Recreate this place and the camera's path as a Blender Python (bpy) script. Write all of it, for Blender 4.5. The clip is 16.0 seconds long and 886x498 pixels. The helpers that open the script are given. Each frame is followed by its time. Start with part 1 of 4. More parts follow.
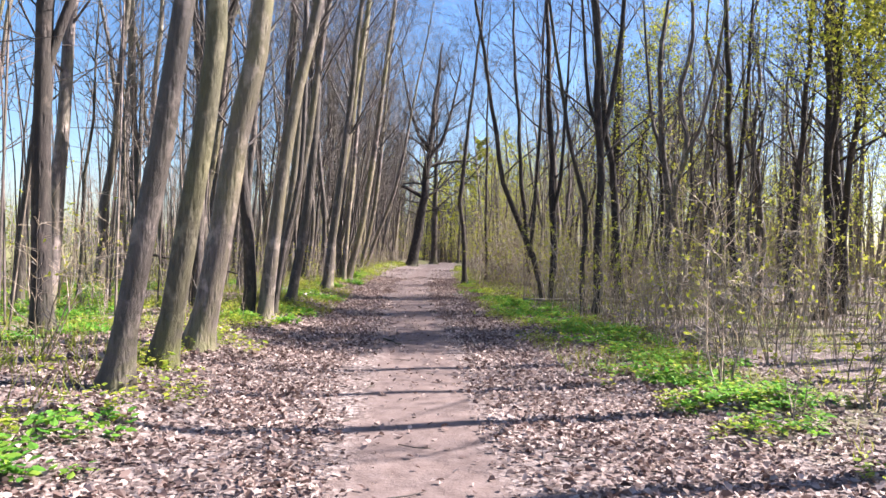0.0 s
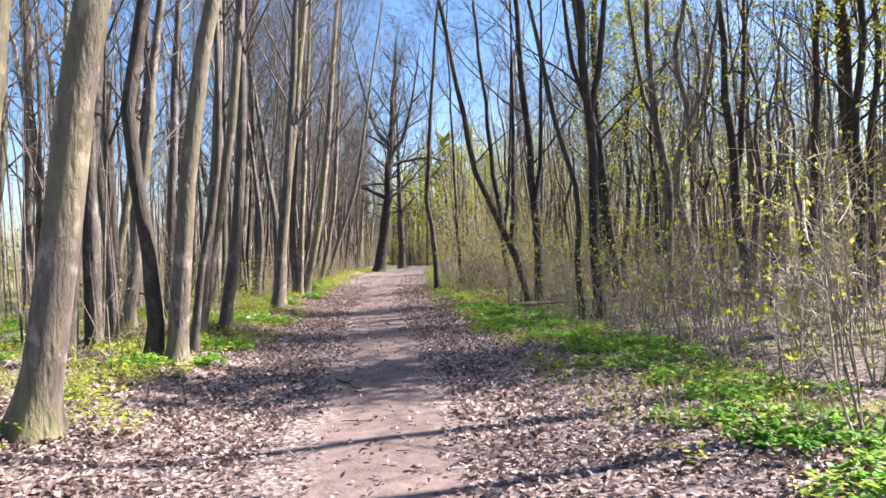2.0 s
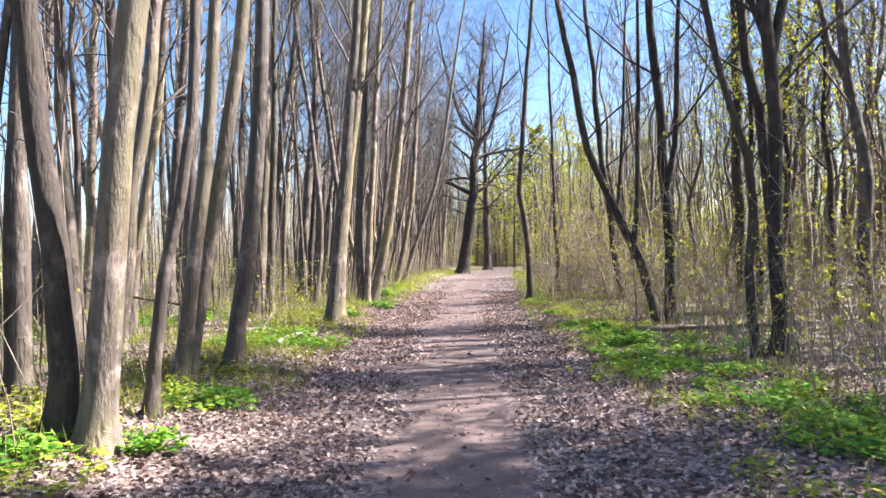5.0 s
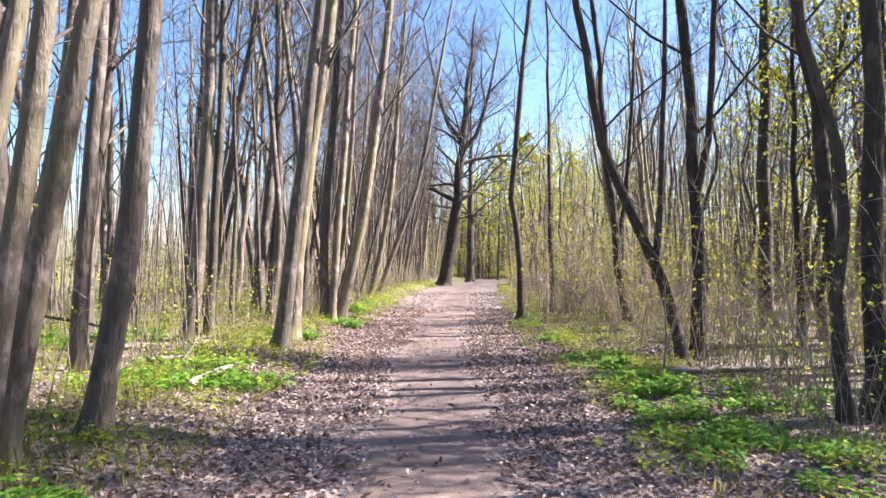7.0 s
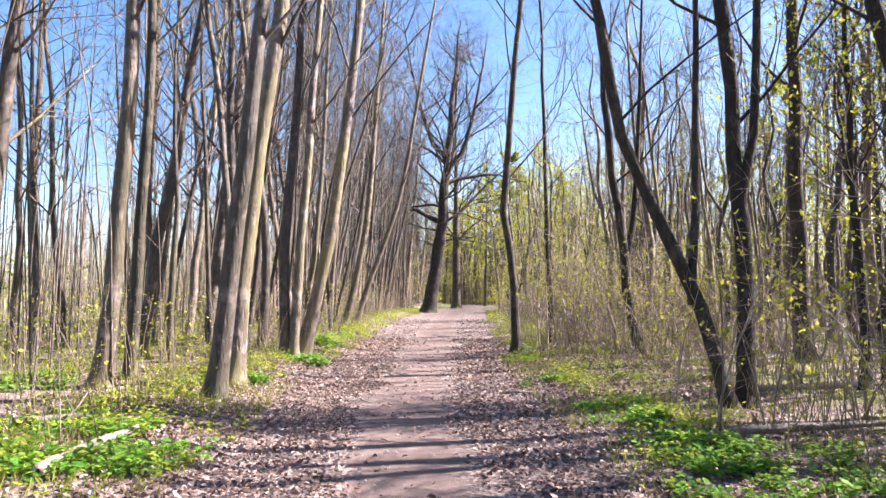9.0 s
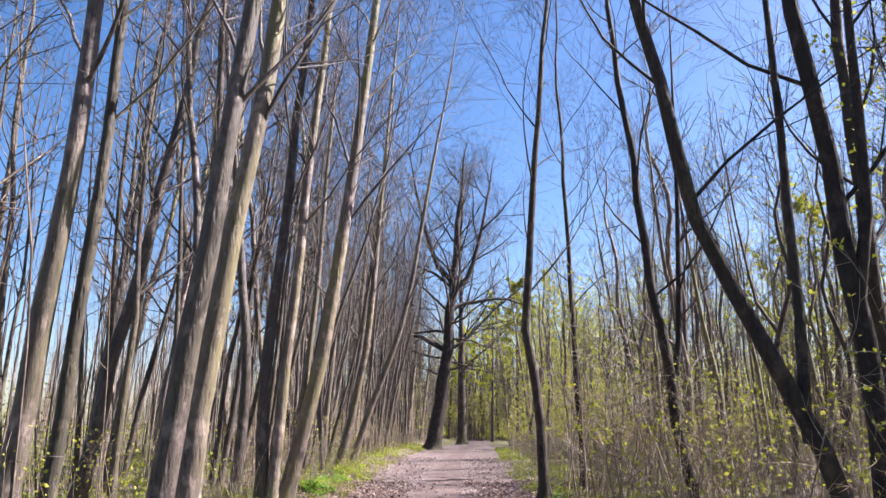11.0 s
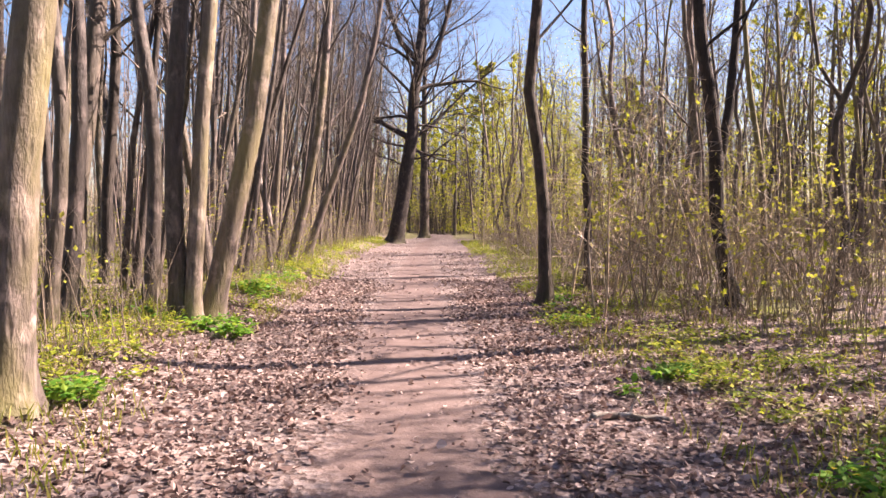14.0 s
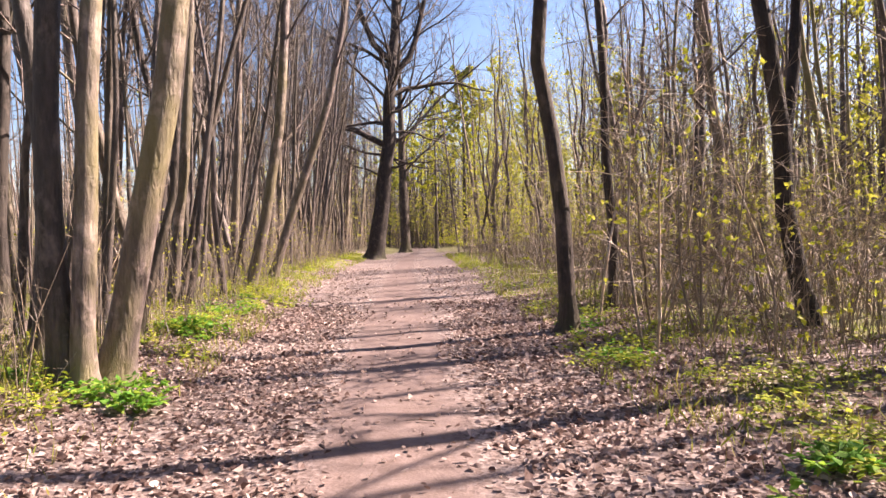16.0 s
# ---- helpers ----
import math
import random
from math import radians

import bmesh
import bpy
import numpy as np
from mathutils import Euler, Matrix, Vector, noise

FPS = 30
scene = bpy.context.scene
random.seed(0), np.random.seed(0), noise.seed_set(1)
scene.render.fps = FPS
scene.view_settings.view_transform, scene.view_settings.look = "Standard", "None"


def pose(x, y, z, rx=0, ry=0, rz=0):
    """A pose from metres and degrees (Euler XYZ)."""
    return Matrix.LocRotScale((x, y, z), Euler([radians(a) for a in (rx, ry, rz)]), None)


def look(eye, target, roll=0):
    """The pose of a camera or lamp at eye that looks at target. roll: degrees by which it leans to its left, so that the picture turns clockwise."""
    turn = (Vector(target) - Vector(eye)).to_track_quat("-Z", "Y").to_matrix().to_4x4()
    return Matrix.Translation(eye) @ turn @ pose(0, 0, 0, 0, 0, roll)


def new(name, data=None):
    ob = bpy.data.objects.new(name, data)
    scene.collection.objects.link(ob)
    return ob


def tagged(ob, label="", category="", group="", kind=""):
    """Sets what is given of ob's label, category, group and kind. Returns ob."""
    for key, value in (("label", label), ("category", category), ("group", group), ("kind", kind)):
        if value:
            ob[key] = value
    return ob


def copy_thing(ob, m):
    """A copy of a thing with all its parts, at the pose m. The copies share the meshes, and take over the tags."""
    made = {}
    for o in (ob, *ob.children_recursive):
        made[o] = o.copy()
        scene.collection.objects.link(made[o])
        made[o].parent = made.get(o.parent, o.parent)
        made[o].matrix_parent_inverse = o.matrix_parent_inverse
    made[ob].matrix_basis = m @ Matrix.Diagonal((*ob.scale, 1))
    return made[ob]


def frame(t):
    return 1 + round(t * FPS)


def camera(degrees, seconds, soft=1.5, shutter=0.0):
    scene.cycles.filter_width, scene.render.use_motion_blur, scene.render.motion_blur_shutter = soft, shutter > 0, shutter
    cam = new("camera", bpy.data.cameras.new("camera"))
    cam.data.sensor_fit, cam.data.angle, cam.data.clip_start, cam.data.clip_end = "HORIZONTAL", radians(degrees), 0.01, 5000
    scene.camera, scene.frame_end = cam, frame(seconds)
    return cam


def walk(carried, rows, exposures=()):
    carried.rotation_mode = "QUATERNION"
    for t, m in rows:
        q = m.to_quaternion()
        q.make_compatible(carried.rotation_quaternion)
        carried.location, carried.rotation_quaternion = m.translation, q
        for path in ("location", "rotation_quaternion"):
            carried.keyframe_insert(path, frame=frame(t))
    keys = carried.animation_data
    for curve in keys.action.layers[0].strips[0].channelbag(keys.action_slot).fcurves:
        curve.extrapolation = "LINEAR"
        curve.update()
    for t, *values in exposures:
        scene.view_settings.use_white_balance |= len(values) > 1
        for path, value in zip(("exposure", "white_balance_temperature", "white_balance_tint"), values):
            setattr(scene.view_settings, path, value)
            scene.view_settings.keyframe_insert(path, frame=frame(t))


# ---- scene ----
cam = camera(63.4, 16.0)
METRES, EYE, TILT, LEAN, TURN = 22.7, 1.5, 0.0, 0.0, 0.0
ROWS = [
    (0.0, 0.0, 0.0, 0.0, -0.01, 0.36, -1.56),
    (0.5, 0.0007, 0.0319, 0.0013, 1.94, -0.04, 0.14),
    (1.0, -0.0003, 0.0683, 0.0008, 0.09, -0.51, 0.59),
    (1.5, 0.0004, 0.1036, -0.0002, -1.42, 1.03, 1.87),
    (2.0, 0.0008, 0.1409, 0.0014, -2.5, 0.49, 2.15),
    (2.5, 0.0012, 0.1735, -0.0006, -1.37, 1.66, 2.0),
    (3.0, 0.0028, 0.2092, 0.0018, 0.21, 1.14, 2.86),
    (3.5, 0.0019, 0.2419, 0.0023, 1.34, 0.57, 2.39),
    (4.0, 0.0016, 0.2782, 0.0032, 2.67, -0.24, 2.35),
    (4.5, -0.0028, 0.3112, 0.0036, 3.97, 0.65, 1.53),
    (4.7, -0.004, 0.3245, 0.0039, 4.1, 0.68, 1.4),
    (6.8, -0.0132, 0.4655, 0.0078, 4.15, 1.05, -0.25),
    (7.0, -0.0128, 0.4778, 0.0076, 2.75, 1.44, -0.28),
    (7.5, -0.0112, 0.508, 0.005, 2.04, 1.16, -0.26),
    (8.0, -0.0104, 0.5389, 0.0065, 1.55, 0.56, 0.11),
    (8.5, -0.0135, 0.568, 0.0076, 0.77, 2.4, -0.2),
    (9.0, -0.0151, 0.5988, 0.0066, 1.61, 3.51, 0.14),
    (9.5, -0.0179, 0.6259, 0.0075, 2.51, 6.29, 0.23),
    (9.7, -0.0191, 0.637, 0.0073, 2.75, 9.16, 0.22),
    (10.75, -0.0265, 0.6955, 0.0063, 2.0, 14.0, 0.1),
    (11.8, -0.0346, 0.7533, 0.0046, 0.9, 13.05, -0.05),
    (12.0, -0.0363, 0.7642, 0.004, 0.65, 7.75, -0.16),
    (12.5, -0.0409, 0.791, 0.0024, -0.41, -0.02, -0.85),
    (13.0, -0.0429, 0.82, 0.0002, -1.75, -2.55, -0.94),
    (13.5, -0.0449, 0.8468, 0.0009, -1.44, -3.61, -0.35),
    (14.0, -0.0486, 0.8766, 0.0014, -1.72, -2.12, -0.12),
    (14.5, -0.0494, 0.9058, 0.0003, -1.65, -2.01, 0.6),
    (15.0, -0.0519, 0.9368, -0.0, -1.83, -0.99, 1.26),
    (15.5, -0.0529, 0.9642, -0.0008, -3.22, 0.19, 1.58),
    (16.0, -0.0514, 0.9954, -0.0007, -3.33, -1.09, 2.1),
]
walk(cam, [(t, pose(0, 0, EYE, TILT, LEAN, TURN) @ pose(METRES * x, METRES * y, METRES * z, 90 + pitch, roll, yaw)) for t, x, y, z, yaw, pitch, roll in ROWS],
     [(0.0, 2.08, 6400, 19), (4.5, 2.42, 6500, 18), (7.0, 2.5, 6550, 19), (8.5, 2.44, 6650, 21), (9.5, 2.38, 6600, 23), (12.0, 1.73, 6250, 24), (12.5, 1.88, 6750, 30), (14.5, 2.14, 7650, 34), (16.0, 2.11, 7650, 32)])

# ---- sky and sun: spring sun from ahead and to the right ----
SUN_UP, SUN_SIDE = 41.0, 14.5   # degrees above the ground; degrees from +x towards +y
world = bpy.data.worlds.new("spring_sky")
scene.world = world
world.use_nodes = True
wn = world.node_tree.nodes
sky = wn.new("ShaderNodeTexSky")
sky.sky_type = 'NISHITA'
sky.sun_disc = False
sky.sun_elevation = radians(SUN_UP)
sky.sun_rotation = radians(90 - SUN_SIDE)
sky.air_density, sky.dust_density, sky.ozone_density = 1.0, 1.2, 2.0
wn["Background"].inputs["Strength"].default_value = 0.06
vivid = wn.new("ShaderNodeHueSaturation")   # a clear spring sky, deep blue
vivid.inputs["Saturation"].default_value = 1.28
world.node_tree.links.new(sky.outputs["Color"], vivid.inputs["Color"])
world.node_tree.links.new(vivid.outputs["Color"], wn["Background"].inputs["Color"])

sun_data = bpy.data.lights.new("sun", 'SUN')
sun_data.energy, sun_data.angle, sun_data.color = 5.0, radians(0.53), (1.0, 0.94, 0.86)
sun = new("sun", sun_data)
sun_way = Vector((math.cos(radians(SUN_UP)) * math.cos(radians(SUN_SIDE)), math.cos(radians(SUN_UP)) * math.sin(radians(SUN_SIDE)), math.sin(radians(SUN_UP))))
sun.matrix_world = look(sun_way * 60, (0, 0, 0))


# ---- materials ----
class Nodes:
    """A small wrapper to write node materials shortly."""

    def __init__(self, name):
        self.mat = bpy.data.materials.new(name)
        self.mat.use_nodes = True
        self.tree = self.mat.node_tree
        self.bsdf = self.tree.nodes["Principled BSDF"]
        self.coord = self.tree.nodes.new("ShaderNodeTexCoord")

    def put(self, socket, value):
        if isinstance(value, bpy.types.NodeSocket):
            self.tree.links.new(value, socket)
        elif isinstance(value, tuple) and len(value) == 3 and socket.type == 'RGBA':
            socket.default_value = (*value, 1)
        else:
            socket.default_value = value

    def scaled(self, s):
        n = self.tree.nodes.new("ShaderNodeMapping")
        self.put(n.inputs["Vector"], self.coord.outputs["Object"])
        n.inputs["Scale"].default_value = s
        return n.outputs["Vector"]

    def noise(self, scale, detail=4.0, stretch=(1, 1, 1), rough=0.6):
        n = self.tree.nodes.new("ShaderNodeTexNoise")
        self.put(n.inputs["Vector"], self.scaled(stretch))
        n.inputs["Scale"].default_value, n.inputs["Detail"].default_value, n.inputs["Roughness"].default_value = scale, detail, rough
        return n.outputs["Fac"]

    def cells(self, scale, stretch=(1, 1, 1)):
        n = self.tree.nodes.new("ShaderNodeTexVoronoi")
        self.put(n.inputs["Vector"], self.scaled(stretch))
        n.inputs["Scale"].default_value = scale
        return n

    def ramp(self, fac, *stops):
        n = self.tree.nodes.new("ShaderNodeValToRGB")
        while len(n.color_ramp.elements) < len(stops):
            n.color_ramp.elements.new(0.5)
        for e, (p, c) in zip(n.color_ramp.elements, stops):
            e.position, e.color = p, (*c, 1)
        self.put(n.inputs["Fac"], fac)
        return n.outputs["Color"]

    def mix(self, fac, a, b, how='MIX'):
        n = self.tree.nodes.new("ShaderNodeMix")
        n.data_type, n.blend_type = 'RGBA', how
        self.put(n.inputs[0], fac), self.put(n.inputs[6], a), self.put(n.inputs[7], b)
        return n.outputs[2]

    def span(self, v, a, b, c=0.0, d=1.0):
        n = self.tree.nodes.new("ShaderNodeMapRange")
        self.put(n.inputs["Value"], v)
        for k, x in zip(("From Min", "From Max", "To Min", "To Max"), (a, b, c, d)):
            n.inputs[k].default_value = x
        return n.outputs["Result"]

    def maths(self, how, a, b=0.0):
        n = self.tree.nodes.new("ShaderNodeMath")
        n.operation = how
        self.put(n.inputs[0], a), self.put(n.inputs[1], b)
        return n.outputs[0]

    def random(self):
        return self.tree.nodes.new("ShaderNodeObjectInfo").outputs["Random"]

    def island(self):
        return self.tree.nodes.new("ShaderNodeNewGeometry").outputs["Random Per Island"]

    def mask(self, name):
        n = self.tree.nodes.new("ShaderNodeAttribute")
        n.attribute_name = name
        return n.outputs["Fac"]

    def finish(self, colour, rough=0.9, height=None, depth=0.01, gloss=0.3):
        self.put(self.bsdf.inputs["Base Color"], colour)
        self.put(self.bsdf.inputs["Roughness"], rough)
        self.bsdf.inputs["Specular IOR Level"].default_value = gloss
        if height is not None:
            n = self.tree.nodes.new("ShaderNodeBump")
            n.inputs["Distance"].default_value = depth
            self.put(n.inputs["Height"], height)
            self.put(self.bsdf.inputs["Normal"], n.outputs["Normal"])
        return self.mat


def bark(name, dark, light, algae, algae_amount, furrow=1.0, rough=0.7, vary=0.85):
    n = Nodes(name)
    streak = n.noise(13.0, 7.0, (1, 1, 0.2), 0.72)
    crack = n.cells(16.0, (1, 1, 0.22)).outputs["Distance"]
    blotch = n.noise(1.7, 5.0, (1, 1, 0.5))
    pale = n.noise(5.5, 6.0, (1, 1, 0.7))
    scar = n.noise(2.2, 5.0, (0.8, 0.8, 2.0))
    base = n.ramp(streak, (0.36, dark), (0.62, light))
    base = n.mix(n.span(blotch, 0.42, 0.62, 0, 0.8), base, tuple(0.4 * c for c in light))
    base = n.mix(n.span(pale, 0.53, 0.66, 0, 0.75), base, tuple(min(0.5, 1.9 * c) for c in light))
    base = n.mix(n.span(scar, 0.57, 0.72, 0, 0.45), base, dark)
    base = n.mix(n.span(crack, 0.05, 0.3, 0.45 * furrow, 0.0), base, dark)
    coat = n.maths('MULTIPLY', n.span(n.noise(0.8, 5.0, (1, 1, 0.35)), 0.46, 0.62), n.span(n.random(), 0.15, 0.9, 0.2, 1.6))
    base = n.mix(n.maths('MULTIPLY', coat, algae_amount), base, algae)
    base = n.mix(vary, base, n.ramp(n.random(), (0.0, (0.3, 0.285, 0.28)), (0.5, (0.8, 0.77, 0.75)), (1.0, (1.6, 1.53, 1.48))), 'MULTIPLY')
    foot = n.tree.nodes.new("ShaderNodeSeparateXYZ")
    n.put(foot.inputs[0], n.coord.outputs["Object"])
    moss = n.maths('MULTIPLY', n.span(foot.outputs["Z"], 0.1, 0.8, 1.0, 0.0), n.span(n.noise(4.0, 4.0), 0.43, 0.6))
    base = n.mix(n.maths('MULTIPLY', moss, algae_amount), base, (0.11, 0.115, 0.03))
    relief = n.maths('ADD', n.maths('MULTIPLY', streak, 0.9 * furrow), n.maths('MULTIPLY', n.noise(45.0, 4.0, (1, 1, 0.5)), 0.4))
    relief = n.maths('ADD', relief, n.maths('MULTIPLY', n.span(crack, 0.0, 0.35), 0.5 * furrow))
    return n.finish(base, rough, n.maths('SUBTRACT', relief, n.maths('MULTIPLY', n.span(scar, 0.56, 0.75), 0.2)), 0.022, 0.5)


BARK_GREY = bark("bark_smooth_grey_brown", (0.03, 0.024, 0.022), (0.17, 0.142, 0.13), (0.155, 0.148, 0.05), 0.5, 1.0, 0.6)
BARK_DARK = bark("bark_dark_furrowed", (0.015, 0.0115, 0.01), (0.065, 0.05, 0.043), (0.08, 0.08, 0.032), 0.3, 1.6, 0.8, 0.4)
BARK_WOOD = bark("bark_mid_brown", (0.04, 0.032, 0.028), (0.15, 0.125, 0.108), (0.17, 0.17, 0.06), 0.4)
BARK_ALGAE = bark("bark_grey_with_green_algae", (0.04, 0.035, 0.024), (0.19, 0.17, 0.12), (0.25, 0.25, 0.055), 0.9)
BARK_TWIG = bark("bark_thin_twig", (0.05, 0.04, 0.036), (0.14, 0.115, 0.105), (0.18, 0.17, 0.08), 0.2)


def leaf_material(name, a, b, c, through_light=0.4, rough=0.6):
    n = Nodes(name)
    colour = n.ramp(n.island(), (0.0, a), (0.5, b), (1.0, c))
    colour = n.mix(0.3, colour, n.ramp(n.noise(0.9, 3.0), (0.3, (0.6, 0.6, 0.6)), (0.7, (1.3, 1.3, 1.3))), 'MULTIPLY')
    n.finish(colour, rough)
    if through_light:
        thin = n.tree.nodes.new("ShaderNodeBsdfTranslucent")
        n.put(thin.inputs["Color"], colour)
        both = n.tree.nodes.new("ShaderNodeMixShader")
        both.inputs[0].default_value = through_light
        n.tree.links.new(n.bsdf.outputs[0], both.inputs[1])
        n.tree.links.new(thin.outputs[0], both.inputs[2])
        n.tree.links.new(both.outputs[0], n.tree.nodes["Material Output"].inputs["Surface"])
    return n.mat


LEAF_SPRING = leaf_material("young_spring_leaf", (0.26, 0.32, 0.03), (0.40, 0.42, 0.05), (0.52, 0.50, 0.09), 0.5)
LEAF_HERB = leaf_material("herb_leaf", (0.07, 0.24, 0.028), (0.15, 0.36, 0.045), (0.33, 0.46, 0.06), 0.5)
LEAF_GRASS = leaf_material("grass_blade", (0.13, 0.19, 0.022), (0.23, 0.265, 0.04), (0.36, 0.32, 0.10), 0.45)
LEAF_FRESH = leaf_material("fresh_low_leaf", (0.16, 0.26, 0.025), (0.30, 0.38, 0.04), (0.46, 0.46, 0.07), 0.5)
LEAF_DRY = leaf_material("dry_fallen_leaf", (0.08, 0.046, 0.038), (0.225, 0.158, 0.138), (0.56, 0.46, 0.41), 0.22, 0.55)


def ground_material():
    n = Nodes("woodland_ground")
    leaf = n.cells(19.0)
    leaf2 = n.cells(34.0)
    litter = n.ramp(leaf.outputs["Color"], (0.15, (0.06, 0.04, 0.035)), (0.5, (0.175, 0.131, 0.118)), (0.85, (0.36, 0.305, 0.285)))
    litter = n.mix(0.38, litter, n.ramp(leaf2.outputs["Color"], (0.15, (0.049, 0.0322, 0.0291)), (0.85, (0.284, 0.241, 0.224))))
    soil = n.ramp(n.noise(6.0, 6.0), (0.3, (0.115, 0.083, 0.074)), (0.7, (0.19, 0.146, 0.134)))
    soil = n.mix(n.span(n.noise(60.0, 2.0), 0.55, 0.75, 0, 0.5), soil, (0.235, 0.198, 0.188))
    rough_edge = n.noise(2.2, 5.0)
    bare = n.span(n.maths('ADD', n.mask("bare"), n.maths('MULTIPLY', n.maths('SUBTRACT', rough_edge, 0.5), 0.9)), 0.35, 0.7)
    col = n.mix(bare, litter, soil)
    moss = n.ramp(n.noise(9.0, 5.0), (0.3, (0.0682, 0.0806, 0.0186)), (0.7, (0.167, 0.186, 0.0434)))
    green = n.span(n.maths('ADD', n.mask("green"), n.maths('MULTIPLY', n.maths('SUBTRACT', n.noise(1.3, 5.0), 0.5), 1.1)), 0.4, 0.8, 0, 0.75)
    col = n.mix(green, col, moss)
    field = n.ramp(n.noise(0.35, 6.0), (0.3, (0.167, 0.18, 0.062)), (0.7, (0.26, 0.242, 0.124)))
    col = n.mix(n.mask("meadow"), col, field)
    h = n.maths('ADD', n.maths('MULTIPLY', leaf.outputs["Distance"], n.span(bare, 0.0, 1.0, 0.6, 0.05)), n.maths('MULTIPLY', n.noise(30.0, 4.0), n.span(bare, 0.0, 1.0, 0.5, 0.3)))
    return n.finish(col, 0.95, h, 0.03, 0.2)


GROUND = ground_material()


# ---- mesh building ----
class Mesh:
    """Collects tubes and leaves, and becomes one mesh."""

    def __init__(self):
        self.v, self.f = [], []

    def tube(self, pts, radii, sides, lobes=0.0, phase=0.0, cap=True):
        start = len(self.v)
        n = len(pts)
        for i, p in enumerate(pts):
            a, b = pts[max(0, i - 1)], pts[min(n - 1, i + 1)]
            d = (b - a).normalized()
            u = d.cross(Vector((0.31, 0.95, 0.05)) if abs(d.y) < 0.9 else Vector((1, 0, 0))).normalized()
            w = d.cross(u)
            k = lobes * max(0.0, 1 - i / 5) if lobes else 0.0
            for s in range(sides):
                ang = 2 * math.pi * s / sides
                r = radii[i] * (1 + k * math.cos(5 * ang + phase) + 0.5 * k * math.cos(3 * ang + 2 * phase))
                self.v.append(p + u * (r * math.cos(ang)) + w * (r * math.sin(ang)))
        for i in range(n - 1):
            for s in range(sides):
                a, b = start + i * sides + s, start + i * sides + (s + 1) % sides
                self.f.append((a, b, b + sides, a + sides))
        if cap:
            self.f.append(tuple(start + (n - 1) * sides + s for s in range(sides)))

    def leaf(self, p, d, side, length, width, fold=0.2):
        """A pointed leaf of two halves folded along its rib."""
        up = d.cross(side).normalized()
        s = len(self.v)
        mid = p + d * (0.45 * length)
        self.v += [p, mid + side * (0.5 * width) + up * (fold * width), p + d * length, mid - side * (0.5 * width) + up * (fold * width)]
        self.f += [(s, s + 1, s + 2), (s, s + 2, s + 3)]

    def data(self, name, mat, smooth=True):
        me = bpy.data.meshes.new(name)
        me.from_pydata([tuple(v) for v in self.v], [], self.f)
        me.materials.append(mat)
        if smooth:
            me.polygons.foreach_set("use_smooth", [True] * len(me.polygons))
        me.update()
        return me


def part(name, mesh, mat, parent, label="", smooth=True):
    ob = new(name, mesh.data(name, mat, smooth))
    ob.parent = parent
    return tagged(ob, label)


def any_way(rng):
    a, z = rng.uniform(0, 2 * math.pi), rng.uniform(-1, 1)
    s = math.sqrt(1 - z * z)
    return Vector((s * math.cos(a), s * math.sin(a), z))


# ---- the lie of the land ----
def smooth_step(a, b, v):
    t = min(1.0, max(0.0, (v - a) / (b - a)))
    return t * t * (3 - 2 * t)


def path_x(y):
    return float(np.interp(y, [-20, 3, 14, 27, 45, 58, 80], [0.1, 0.0, -0.5, -1.3, -1.2, -0.9, 0.2]))


def land(x, y):
    """Height of the ground: a flat trodden path between low banks, rising gently far ahead."""
    d = abs(x - path_x(y))
    z = (0.24 if x < path_x(y) else 0.04) * smooth_step(1.4, 3.4, d) + 0.4 * smooth_step(21, 48, y)
    near = max(0.0, 1 - d / 40)
    z += near * smooth_step(1.0, 4.0, d) * 0.12 * (noise.noise(Vector((x * 0.35, y * 0.35, 0))) + 0.5 * noise.noise(Vector((x * 1.1, y * 1.1, 3))))
    z += near * 0.018 * noise.noise(Vector((x * 1.7, y * 1.3, 7)))
    return z


def greenness(x, y):
    """Where grass and herbs grow: along the path's edges and in patches under the trees."""
    d = x - path_x(y)
    edge = smooth_step(2.0, 3.0, abs(d))
    clump = noise.noise(Vector((x * 0.45, y * 0.3, 11)))
    return max(0.0, min(1.0, edge * (0.45 + 0.75 * clump)))


